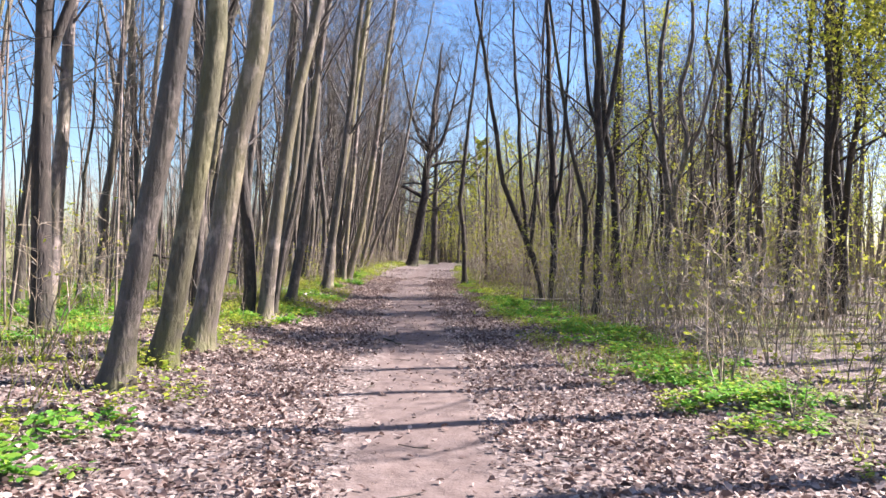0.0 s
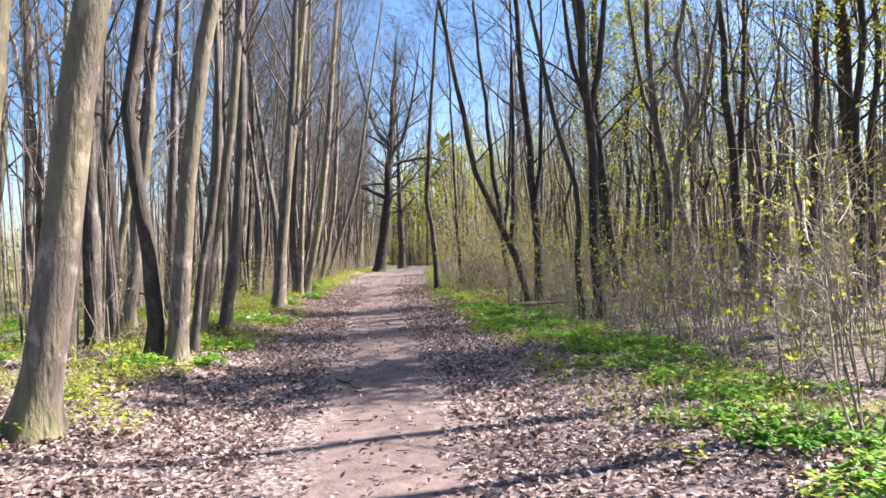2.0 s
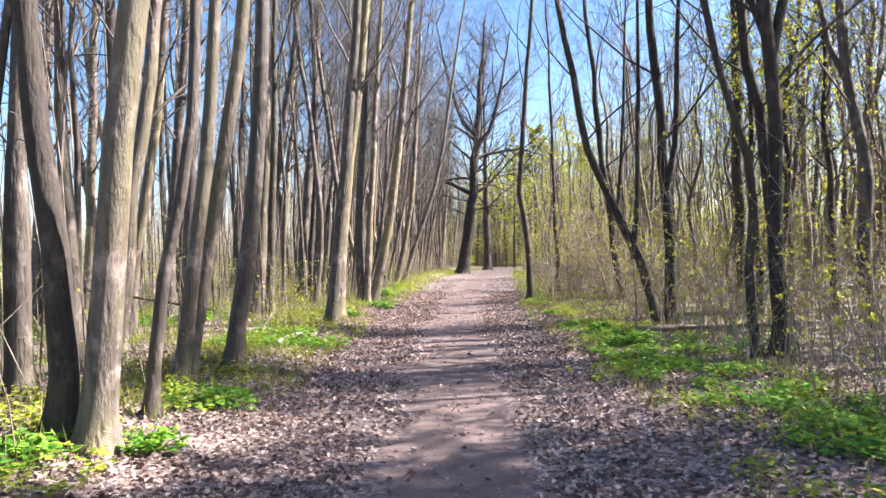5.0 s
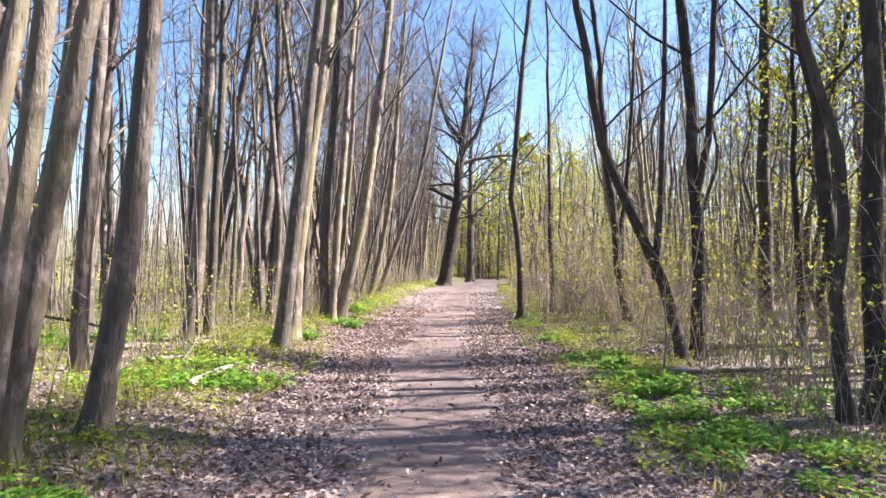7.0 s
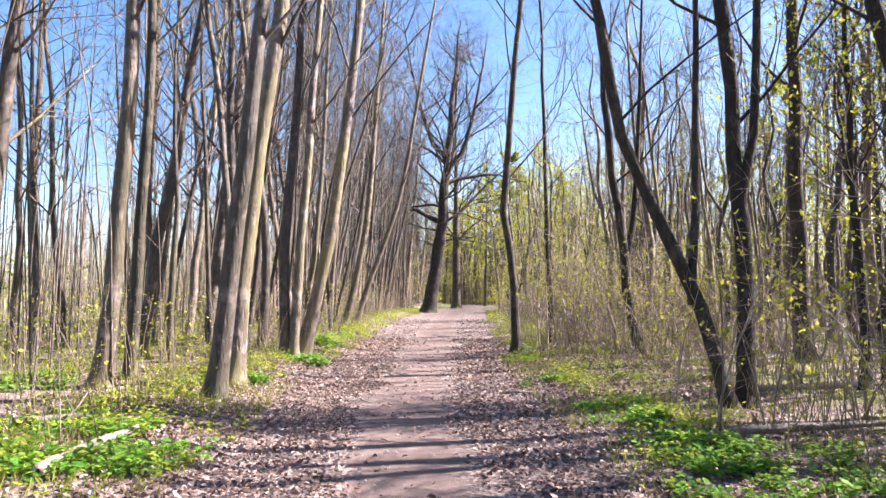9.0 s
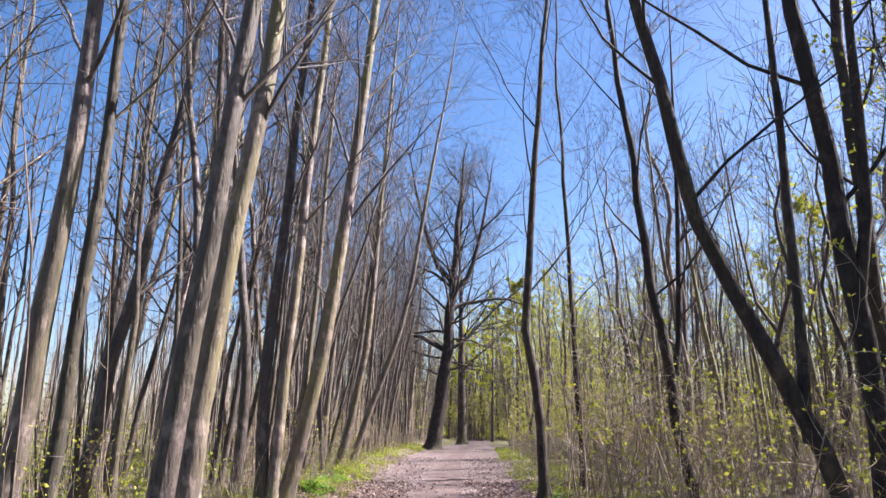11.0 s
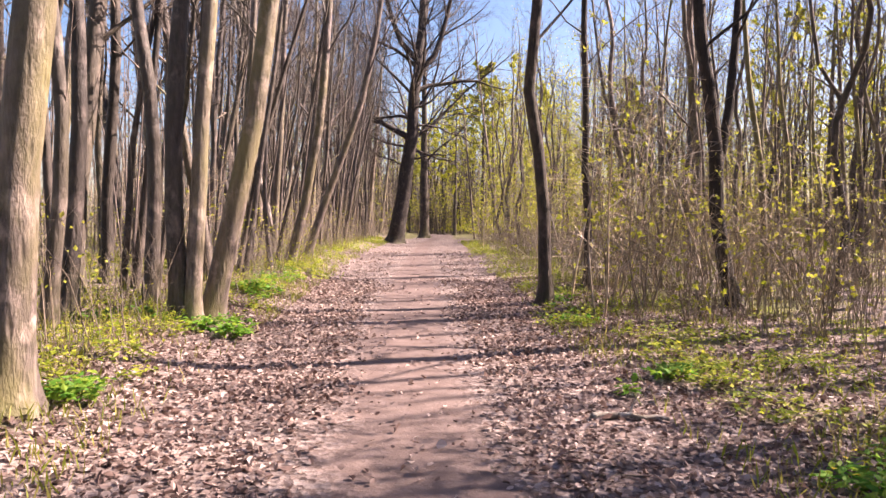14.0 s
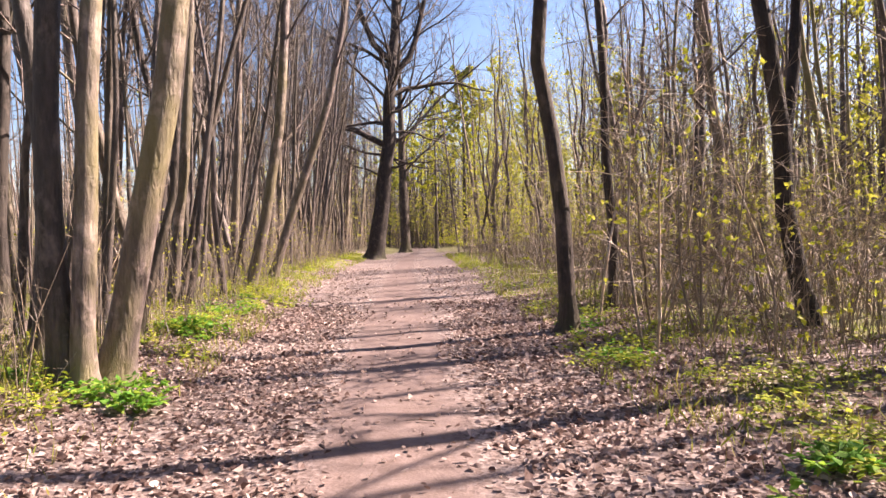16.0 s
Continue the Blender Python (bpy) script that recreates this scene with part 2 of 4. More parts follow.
def build_ground():
    xs = sorted(set([round(-7 + 0.25 * i, 3) for i in range(57)] + [s * (7 + 0.5 * k ** 1.75) for s in (-1, 1) for k in range(1, 58)]))
    ys = sorted(set([round(-2 + 0.3 * i, 3) for i in range(157)] + [45 + 0.5 * k ** 1.75 for k in range(1, 58)] + [-2 - 0.5 * k ** 1.75 for k in range(1, 58)]))
    verts, bare, green, meadow = [], [], [], []
    for y in ys:
        for x in xs:
            verts.append((x, y, land(x, y)))
            d = abs(x - path_x(y))
            bare.append((1 - smooth_step(0.1, 1.0 - 0.45 * smooth_step(30, 50, y), d)) * (1 - smooth_step(70, 82, y)))
            green.append(max(greenness(x, y), 0.75 * smooth_step(60, 72, y) * smooth_step(0.9, 1.6, d)))
            meadow.append(smooth_step(12, 15, -x + 2.0 * noise.noise(Vector((0, y * 0.1, 0)))))
    w = len(xs)
    faces = [(j * w + i, j * w + i + 1, (j + 1) * w + i + 1, (j + 1) * w + i) for j in range(len(ys) - 1) for i in range(w - 1)]
    me = bpy.data.meshes.new("ground")
    me.from_pydata(verts, [], faces)
    for key, values in (("bare", bare), ("green", green), ("meadow", meadow)):
        me.attributes.new(key, 'FLOAT', 'POINT').data.foreach_set("value", values)
    me.polygons.foreach_set("use_smooth", [True] * len(faces))
    me.materials.append(GROUND)
    me.update()
    tagged(new("ground", me), "woodland floor with a trodden earth path and leaf litter", "ground", kind="structure")


build_ground()


# ---- trees ----
def limb(twigs, rng, p, d, length, r, level, tips, lift=0.25, into=None, fine=True):
    """One branch with its smaller branches. The branch itself goes into a mesh of its own if one is given, the rest into twigs."""
    n = (6, 3, 1)[level] if fine else (4, 3, 1)[level]
    sides = (6, 3, 3)[level] if fine else (4, 3, 3)[level]
    pts, radii, q, way = [p], [r], p.copy(), d.normalized()
    for i in range(n):
        way = (way + any_way(rng) * ((0.20 if lift > 0.12 else 0.38), 0.28, 0.25)[level] + Vector((0, 0, lift * 0.35))).normalized()
        q = q + way * (length / n)
        pts.append(q)
        radii.append(max(0.003, r * (1 - 0.85 * (i + 1) / n)))
    (into if into is not None else twigs).tube(pts, radii, sides, cap=False)
    if level == 2:
        tips.append((pts[-1], way))
        return
    for _ in range(((9, 6) if fine else (6, 3))[level]):
        k = rng.uniform(0.2, 1.0) * (n - 0.01)
        i = int(k)
        at = pts[i].lerp(pts[i + 1], k - i)
        along = (pts[i + 1] - pts[i]).normalized()
        side = along.cross(any_way(rng)).normalized()
        limb(twigs, rng, at, along * 0.75 + side * 0.75, length * rng.uniform(0.35, 0.65), radii[i] * 0.45, level + 1, tips, lift, None, fine)


def tree(x, y, r, height, bend=(0, 0, 0), label="", mat=None, clear=5.0, branches=13, forks=(), seed=0, sides=12, reach=0.28, leaves=0, name="tree", group="", depth=0.0, limbs=(), split=False, leaf=0.075, crook=0.05, upright=0.55):
    """A tree at (x, y): trunk radius r, a trunk whose sideways bend is a cubic in the height, bare branches above the clear height."""
    rng = random.Random(seed * 7919 + 13)
    mat = mat or BARK_GREY
    thing = new(name)
    base = Vector((x, y, land(x, y) - 0.06))
    thing.location = base
    k = tuple(bend) + (0,) * (3 - len(bend))
    seen = 4.5

    def axis(z):
        c = min(z, seen)
        off = k[0] * c + k[1] * c * c / 3 + k[2] * c ** 3 / 9
        if z > seen:
            slope = k[0] + 2 * k[1] * seen / 3 + k[2] * seen * seen / 3
            slope = max(-0.22, min(0.22, slope))
            off += slope * (z - seen) * 0.8
        wob = crook * min(1.0, z) * noise.noise(Vector((seed * 3.7, z * 0.6, 0)))
        return Vector((off + wob, depth * z + crook * min(1.0, z) * noise.noise(Vector((seed * 1.9, z * 0.5, 5))), z))

    trunk, twigs, tips = Mesh(), Mesh(), []
    boughs = []

    def bough(p, d, length, br, lift=0.25):
        own = Mesh() if split else None
        limb(twigs, rng, p, d, length, br, 0, tips, lift, own, split)
        if split:
            boughs.append(own)

    hs = [0, 0.05, 0.12, 0.22, 0.36, 0.6] + [0.6 + (height - 0.6) * (i / 17) for i in range(1, 18)]

    def girth(z):
        return max(0.012, r * (1 - z / height) ** 0.75 * (1 + 0.75 * math.exp(-z / 0.2)) * (1 + 0.09 * noise.noise(Vector((seed, z * 1.9, 2))) + 0.05 * noise.noise(Vector((seed, z * 5.3, 4)))))

    trunk.tube([axis(h) for h in hs], [girth(h) for h in hs], sides, lobes=0.2, phase=seed)
    for fz, lean_x, lean_y, share, top in forks:
        start = axis(fz)
        pts = [start - Vector((0, 0, 0.25)), start]
        n = 9
        for i in range(1, n + 1):
            u = i / n
            pts.append(start + Vector((lean_x * math.sqrt(u) * 1.0 + 0.06 * noise.noise(Vector((seed, u * 4, 8))), lean_y * math.sqrt(u), (top - fz) * u)))
        rr = girth(fz) * share
        trunk.tube(pts, [rr * 0.8] + [rr * max(0.1, 1 - 0.9 * (i / n)) for i in range(n + 1)], 8)
        for i in range(max(3, branches // 3)):
            u = rng.uniform(0.25, 1.0)
            a = pts[min(len(pts) - 1, 1 + int(u * n))]
            ang = rng.uniform(0, 6.283)
            bough(a, Vector((math.cos(ang), math.sin(ang), rng.uniform(0.5, 1.2))), (top - fz) * reach * rng.uniform(0.7, 1.2), rr * 0.3)
    for bz, length, ang, rise, share in limbs:
        bough(axis(bz), Vector((math.cos(radians(ang)), math.sin(radians(ang)), rise)), length, girth(bz) * share, 0.1)
    for i in range(branches):
        z = clear + (height - clear) * (i + rng.uniform(0, 0.9)) / branches
        ang = i * 2.4 + rng.uniform(-0.5, 0.5)
        rise = upright + 0.9 * z / height
        bough(axis(z), Vector((math.cos(ang), math.sin(ang), rise)), (height * 1.08 - z) * reach * rng.uniform(0.75, 1.2) + 0.5, girth(z) * 0.3)
    part("trunk", trunk, mat, thing)
    for own in boughs:
        part("branch", own, mat, thing)
    tagged(part("crown", twigs, BARK_TWIG if mat in (BARK_GREY, BARK_ALGAE) else mat, thing), kind="stuff")
    if leaves:
        fol = Mesh()
        for _ in range(leaves):
            p, w = rng.choice(tips)
            d = (w + any_way(rng) * 0.9).normalized()
            s = leaf * rng.uniform(0.7, 1.35)
            fol.leaf(p - w * rng.uniform(0, 0.35) + any_way(rng) * 0.05, d, d.cross(any_way(rng)).normalized(), s, s * 0.7)
        tagged(part("leaves", fol, LEAF_SPRING, thing, "sparse yellow-green young leaves", False), kind="stuff")
    return tagged(thing, label, "tree", group)


# trees that line the path
tree(-2.95, 6.50, 0.115, 15.3, (0.151, 0.029, -0.022), "slender leaning grey-brown tree with bare branches", seed=1, clear=5.0, split=True, branches=18, upright=1.1, crook=0.06, group="trees left of the path")
tree(-3.07, 7.91, 0.131, 18.0, (0.158, 0.032, -0.041), "thick leaning green-tinged grey tree with bare branches", mat=BARK_ALGAE, seed=2, clear=5.0, split=True, branches=18, upright=1.1, crook=0.06, group="trees left of the path")
tree(-3.08, 9.12, 0.162, 18.9, (0.148, 0.031, -0.017), "thick leaning grey-brown tree with bare branches", seed=3, clear=5.0, split=True, branches=18, upright=1.1, crook=0.06, group="trees left of the path")
tree(-5.21, 9.40, 0.133, 16.6, (-0.073, 0.04), "thick leaning dark brown tree with bare branches", mat=BARK_DARK, seed=4, forks=((3.5, 0.9, 0.3, 0.6, 13),), clear=5.0, split=True, branches=18, upright=1.1, crook=0.06, group="trees left of the path")
tree(-5.10, 13.90, 0.149, 19, (0.066, 0.021), "thick leaning dark brown tree with bare branches", mat=BARK_DARK, seed=5, clear=5.0, split=True, branches=18, upright=1.1, crook=0.06, group="trees left of the path")
tree(-5.14, 15.01, 0.113, 16.5, (-0.033, 0.047), "slender leaning grey-brown tree with bare branches", seed=6, clear=5.0, split=True, branches=18, upright=1.1, crook=0.06, group="trees left of the path")
tree(-3.27, 13.19, 0.133, 16.8, (0.115, -0.057, 0.045), "thick leaning grey-brown tree with bare branches", seed=7, clear=5.0, split=True, branches=18, upright=1.1, crook=0.06, group="trees left of the path")
tree(-3.61, 13.25, 0.112, 17.4, (0.203, -0.495, 0.235), "slender leaning dark brown tree with bare branches", mat=BARK_DARK, seed=8, clear=5.0, split=True, branches=18, upright=1.1, crook=0.06, group="trees left of the path")
tree(-5.11, 15.01, 0.110, 16.6, (-0.013, 0.015), "slender leaning grey-brown tree with bare branches", seed=9, clear=5.0, split=True, branches=18, upright=1.1, crook=0.06, group="trees left of the path")
tree(-3.31, 14.18, 0.062, 13.2, (0.085, 0.14, -0.08), "slender leaning grey-brown tree with bare branches", seed=10, clear=5.0, split=True, branches=18, upright=1.1, crook=0.06, group="trees left of the path")
tree(-3.75, 15.9, 0.099, 14.4, (0.206, -0.02), "slender leaning grey-brown tree with bare branches", seed=11, clear=5.0, split=True, branches=18, upright=1.1, crook=0.06, group="trees left of the path")
tree(-3.68, 15.56, 0.087, 15.5, (0.205, -0.06), "slender leaning grey-brown tree with bare branches", seed=12, clear=5.0, split=True, branches=18, upright=1.1, crook=0.06, group="trees left of the path")
tree(-3.58, 16.86, 0.116, 16.4, (0.206, -0.061), "slender leaning grey-brown tree with bare branches", seed=13, clear=5.0, split=True, branches=18, upright=1.1, crook=0.06, group="trees left of the path")
tree(-5.73, 20.45, 0.114, 16.5, (0.019, 0.021), "slender leaning grey-brown tree with bare branches", seed=16, clear=5.0, split=True, branches=18, upright=1.1, crook=0.06, group="trees left of the path")
tree(-5.77, 24.24, 0.142, 17.3, (0.115, -0.028), "thick leaning grey-brown tree with bare branches", seed=17, clear=5.0, split=True, branches=18, upright=1.1, crook=0.06, group="trees left of the path")
tree(-5.70, 25.05, 0.101, 16.8, (0.049, -0.003), "slender leaning green-tinged grey tree with bare branches", mat=BARK_ALGAE, seed=18, clear=5.0, split=True, branches=18, upright=1.1, crook=0.06, group="trees left of the path")
tree(-3.86, 23.75, 0.141, 16.8, (0.108, 0.001), "thick leaning grey-brown tree with bare branches", seed=21, clear=5.0, split=True, branches=18, upright=1.1, crook=0.06, group="trees left of the path")
tree(-3.95, 24.87, 0.150, 19, (0.037, 0.041), "thick leaning grey-brown tree with bare branches", seed=22, clear=5.0, split=True, branches=18, upright=1.1, crook=0.06, group="trees left of the path")
tree(-5.21, 30.84, 0.113, 16.2, (0.107, -0.089), "slender leaning grey-brown tree with bare branches", seed=23, clear=5.0, split=True, branches=18, upright=1.1, crook=0.06, group="trees left of the path")
tree(-4.18, 29.06, 0.118, 17.0, (-0.036, 0.04), "thick leaning grey-brown tree with bare branches", seed=24, clear=5.0, split=True, branches=18, upright=1.1, crook=0.06, group="trees left of the path")
tree(-4.02, 29.07, 0.106, 18.0, (0.05, 0.012), "slender leaning grey-brown tree with bare branches", seed=25, clear=5.0, split=True, branches=18, upright=1.1, crook=0.06, group="trees left of the path")
tree(-3.92, 29.40, 0.146, 18.3, (0.269, -0.045), "thick leaning grey-brown tree with bare branches", seed=26, clear=5.0, split=True, branches=18, upright=1.1, crook=0.06, group="trees left of the path")
tree(-5.31, 28.05, 0.089, 16.1, (0.161, -0.103), "slender leaning grey-brown tree with bare branches", seed=28, clear=5.0, split=True, branches=18, upright=1.1, crook=0.06, group="trees left of the path")
tree(-5.64, 29.16, 0.112, 16.7, (0.111, -0.046), "slender leaning grey-brown tree with bare branches", seed=29, clear=5.0, split=True, branches=18, upright=1.1, crook=0.06, group="trees left of the path")
tree(-4.46, 38.05, 0.124, 16.6, (0.312, -0.074), "slender leaning grey-brown tree with bare branches", seed=30, clear=5.0, split=True, branches=18, upright=1.1, crook=0.06, group="trees left of the path")
tree(-5.61, 41.80, 0.117, 15.4, (0.064, 0.001), "slender leaning grey-brown tree with bare branches", seed=31, clear=5.0, split=True, branches=18, upright=1.1, crook=0.06, group="trees left of the path")
tree(-4.40, 40.42, 0.112, 16.9, (0.319, 0.03), "slender leaning grey-brown tree with bare branches", seed=32, clear=5.0, split=True, branches=18, upright=1.1, crook=0.06, group="trees left of the path")
tree(-5.15, 35.20, 0.099, 14.7, (0.147, -0.028), "slender leaning grey-brown tree with bare branches", seed=34, clear=5.0, split=True, branches=18, upright=1.1, crook=0.06, group="trees left of the path")
tree(3.79, 19.0, 0.072, 14.5, (-0.119, 0.225, -0.143), "slender dark tree with bare branches beside the path", mat=BARK_DARK, seed=37, clear=4.0, split=True, crook=0.16, group="trees right of the path")
tree(4.17, 19.1, 0.125, 18.3, (-0.085, 0.157, -0.071), "dark forked tree with bare branches beside the path", mat=BARK_DARK, seed=38, forks=((4.6, 0.9, 0.3, 0.8, 14), (4.8, -0.8, 0.2, 0.6, 13)), clear=4.0, split=True, crook=0.16, group="trees right of the path")
tree(5.75, 23.08, 0.135, 17.2, (-0.042, -0.036), "slender dark tree with bare branches beside the path", mat=BARK_DARK, seed=40, clear=4.0, split=True, crook=0.16, group="trees right of the path")
tree(3.40, 23.9, 0.105, 14.8, (-0.146, -0.313, 0.118), "dark forked tree with bare branches beside the path", mat=BARK_DARK, seed=41, forks=((1.75, 0.4, 0.5, 0.7, 12),), clear=4.0, split=True, crook=0.16, group="trees right of the path")
tree(3.68, 24.1, 0.128, 17.8, (0.007, -0.022), "dark forked tree with bare branches beside the path", mat=BARK_DARK, seed=42, forks=((2.9, 0.55, -0.2, 0.65, 13),), clear=4.0, split=True, crook=0.16, group="trees right of the path")
tree(0.99, 31.9, 0.112, 17.7, (0.121, -0.339, 0.15), "slender dark tree with bare branches beside the path", mat=BARK_DARK, seed=44, clear=4.0, split=True, crook=0.16, group="trees right of the path")
tree(2.03, 33.41, 0.076, 15.2, (-0.02, 0.003), "slender dark tree with bare branches beside the path", mat=BARK_DARK, seed=45, clear=4.0, split=True, crook=0.16, group="trees right of the path")
tree(3.99, 31.37, 0.122, 17.0, (-0.202, 0.058, -0.01), "dark forked tree with bare branches beside the path", mat=BARK_DARK, seed=46, forks=((2.2, 0.75, 0.4, 0.75, 12),), clear=4.0, split=True, crook=0.16, group="trees right of the path")

# stout trees deeper in the wood
tree(12.6, 22.6, 0.2, 18, (-0.05, -0.005), "stout dark tree standing deep in undergrowth", BARK_DARK, seed=61, clear=4.5, branches=18, split=True, crook=0.2, group="trees right of the path")
tree(7.2, 29.7, 0.19, 19, (-0.05, 0.02), "slender dark tree with bare branches in undergrowth", BARK_DARK, seed=62, clear=4.0, split=True, crook=0.16, group="trees right of the path")
tree(9.6, 23.3, 0.16, 15, (-0.09, 0.01), "dark forked tree with bare branches in undergrowth", BARK_DARK, seed=60, forks=((3.2, 0.8, 0.3, 0.75, 13),), clear=4.0, split=True, crook=0.2, group="trees right of the path")

# bare trees close beside the path's beginning, which throw long shadows across it
for x, y, r, k in ((6.4, 7.9, 0.14, 71), (7.6, 9.8, 0.12, 72), (7.0, 6.0, 0.13, 73), (8.6, 11.6, 0.15, 74)):
    tree(x, y, r, 15, (0.03 * (-1) ** k, 0.01), "slender dark tree with bare branches beside the path", BARK_DARK, seed=k, clear=5.0, branches=14, split=True, crook=0.16, group="trees right of the path")

# dense clumps behind them, which shade the path
for x, y, r, h, k in ((9.9, 15.2, 0.12, 11.5, 63), (10.7, 16.5, 0.13, 12, 64), (11.4, 15.6, 0.12, 11.8, 65), (9.9, 14.2, 0.11, 11, 59), (9.9, 18.8, 0.12, 14, 66), (10.7, 19.9, 0.13, 14.5, 57), (11.5, 20.7, 0.12, 14, 58), (10.1, 20.9, 0.12, 13.5, 56),
                        (6.1, 25.4, 0.09, 9, 67), (6.9, 26.1, 0.1, 10, 68), (7.7, 25.1, 0.09, 10, 69)):
    tree(x, y, r, h, (0.04 * (-1) ** k, 0.01), "dark tree with dense twigs in undergrowth", BARK_DARK, seed=k, clear=h * 0.3, branches=24, reach=0.27, split=True, crook=0.2, leaves=1600 if h < 10.5 or k in (56, 58) else 5500, leaf=0.085, group="trees right of the path")

# the old oak beside the path's far end, and another behind it
tree(-2.5, 58, 0.44, 18.5, (0.236, -0.041), "old dark oak with wide bare limbs", BARK_DARK, clear=5.5, branches=26, seed=91, reach=0.46, name="oak_tree", split=True, crook=0.25,
     forks=((9.0, 2.6, 0.8, 0.7, 18), (9.6, -2.8, -0.6, 0.65, 18.5), (11.0, 0.6, 2.2, 0.6, 18)),
     limbs=((8.0, 5.5, 5, 0.55, 0.5), (5.6, 5.8, 175, 0.75, 0.5), (5.0, 3.6, 20, 0.0, 0.2), (4.6, 3.0, -30, -0.15, 0.18), (6.3, 4.2, -5, 0.1, 0.22), (5.2, 3.6, 200, 0.05, 0.2), (6.6, 4.5, 160, 0.3, 0.3), (9.2, 5.0, 150, 0.7, 0.45), (8.6, 5.0, 60, 0.4, 0.4), (4.2, 2.6, 190, -0.1, 0.16), (7.2, 4.0, 330, 0.2, 0.25)))
tree(-0.9, 72, 0.36, 17, (0.0, 0.0), "dark oak behind a larger oak", BARK_DARK, clear=5.0, branches=20, seed=92, reach=0.42, name="oak_tree", split=True)

# the wood around: a few kinds of tree, repeated at other turns and sizes
wood_rng = random.Random(5)
left_kinds = [tree(-30 - 3 * i, -60, 0.09 + 0.02 * i, 14 + i, (0.04 + 0.02 * (i % 3), 0.004), "slender grey-brown woodland tree with bare branches", (BARK_GREY, BARK_WOOD)[i % 2], seed=200 + i, sides=7, clear=3.4, branches=21, reach=0.19, crook=0.14,
                   group="woodland trees left of the path") for i in range(4)]
right_kinds = [tree(30 + 3 * i, -60, (0.05, 0.065, 0.08, 0.1, 0.13)[i], 8.6 + 1.0 * i, (0.05 * (-1) ** i, 0.004), "thin dark woodland tree with opening yellow-green leaves", BARK_WOOD, seed=300 + i, sides=7, clear=3.0, branches=13,
                    reach=0.21, leaves=(60, 120, 200, 300, 0)[i], leaf=0.052, crook=0.42, forks=((2.5 + 0.5 * i, 0.9, 0.4, 0.7, 7.5 + i),) if i != 2 else (), group="woodland trees right of the path") for i in range(5)]
for i, ob in enumerate(left_kinds):
    ob.location = (-7.0 - 1.3 * i, 8.0 + 6 * i, land(-7.0 - 1.3 * i, 8.0 + 6 * i) - 0.06)
for i, ob in enumerate(right_kinds):
    ob.location = (8.0 + 1.3 * i, 19.0 + 5 * i, land(8.0 + 1.3 * i, 19.0 + 5 * i) - 0.06)
# a tree in young leaf beyond the oaks
tree(3.6, 76, 0.2, 13, (0.02, 0.0), "tree in bright yellow-green young leaf", BARK_DARK, clear=3.0, branches=14, seed=95, reach=0.36, leaves=14000, leaf=0.15)
for x, y, h, k in ((1.8, 83, 13, 94), (6.5, 79, 14, 93), (7.5, 70, 10, 96), (5.0, 88, 14, 97), (11.0, 62, 9, 98), (-0.5, 92, 11, 99), (15.0, 48, 11, 100)):
    tree(x, y, 0.16, h, (0.02, 0.0), "tree in bright yellow-green young leaf", BARK_WOOD, clear=2.0, branches=13, seed=k, reach=0.34, leaves=6500, leaf=0.13)
taken = [(o.location.x, o.location.y) for o in scene.objects if o.type == 'EMPTY']


def plant(kinds, count, x0, x1, y0, y1, gap, low=0.8, high=1.2, spread=1.0, tilt=(-3, 4)):
    made = 0
    for _ in range(count * 12):
        if made >= count:
            return
        x = x0 + (x1 - x0) * wood_rng.random() ** spread
        y = wood_rng.uniform(y0, y1)
        off = x - path_x(y)
        if -3.4 < off < 3.2 or any((x - a) ** 2 + (y - b) ** 2 < gap * gap for a, b in taken):
            continue
        taken.append((x, y))
        s = wood_rng.uniform(low, high)
        m = pose(x, y, land(x, y) - 0.05, wood_rng.uniform(-3, 3), wood_rng.uniform(*tilt), wood_rng.uniform(0, 360))
        ob = copy_thing(wood_rng.choice(kinds), m)
        ob.scale = (s, s, s)
        made += 1


plant(left_kinds, 30, -4.9, -14, 3, 34, 1.2, spread=1.3, tilt=(-1, 6))
plant(left_kinds, 44, -4.4, -12, 32, 66, 0.9, spread=1.8, tilt=(1, 10))
plant(left_kinds, 8, -4.5, -12, -14, 3, 1.6)
plant(right_kinds, 14, 10.0, 19, 6, 20, 1.3)
plant(right_kinds, 30, 6.4, 18, 20, 36, 1.3, spread=1.2)
plant(right_kinds, 14, 5.6, 18, 36, 45, 1.1, spread=1.2)
plant(right_kinds, 44, 3.6, 18, 45, 66, 1.0, spread=1.3)
plant(right_kinds, 10, 5.0, 18, -14, 6, 2.2)


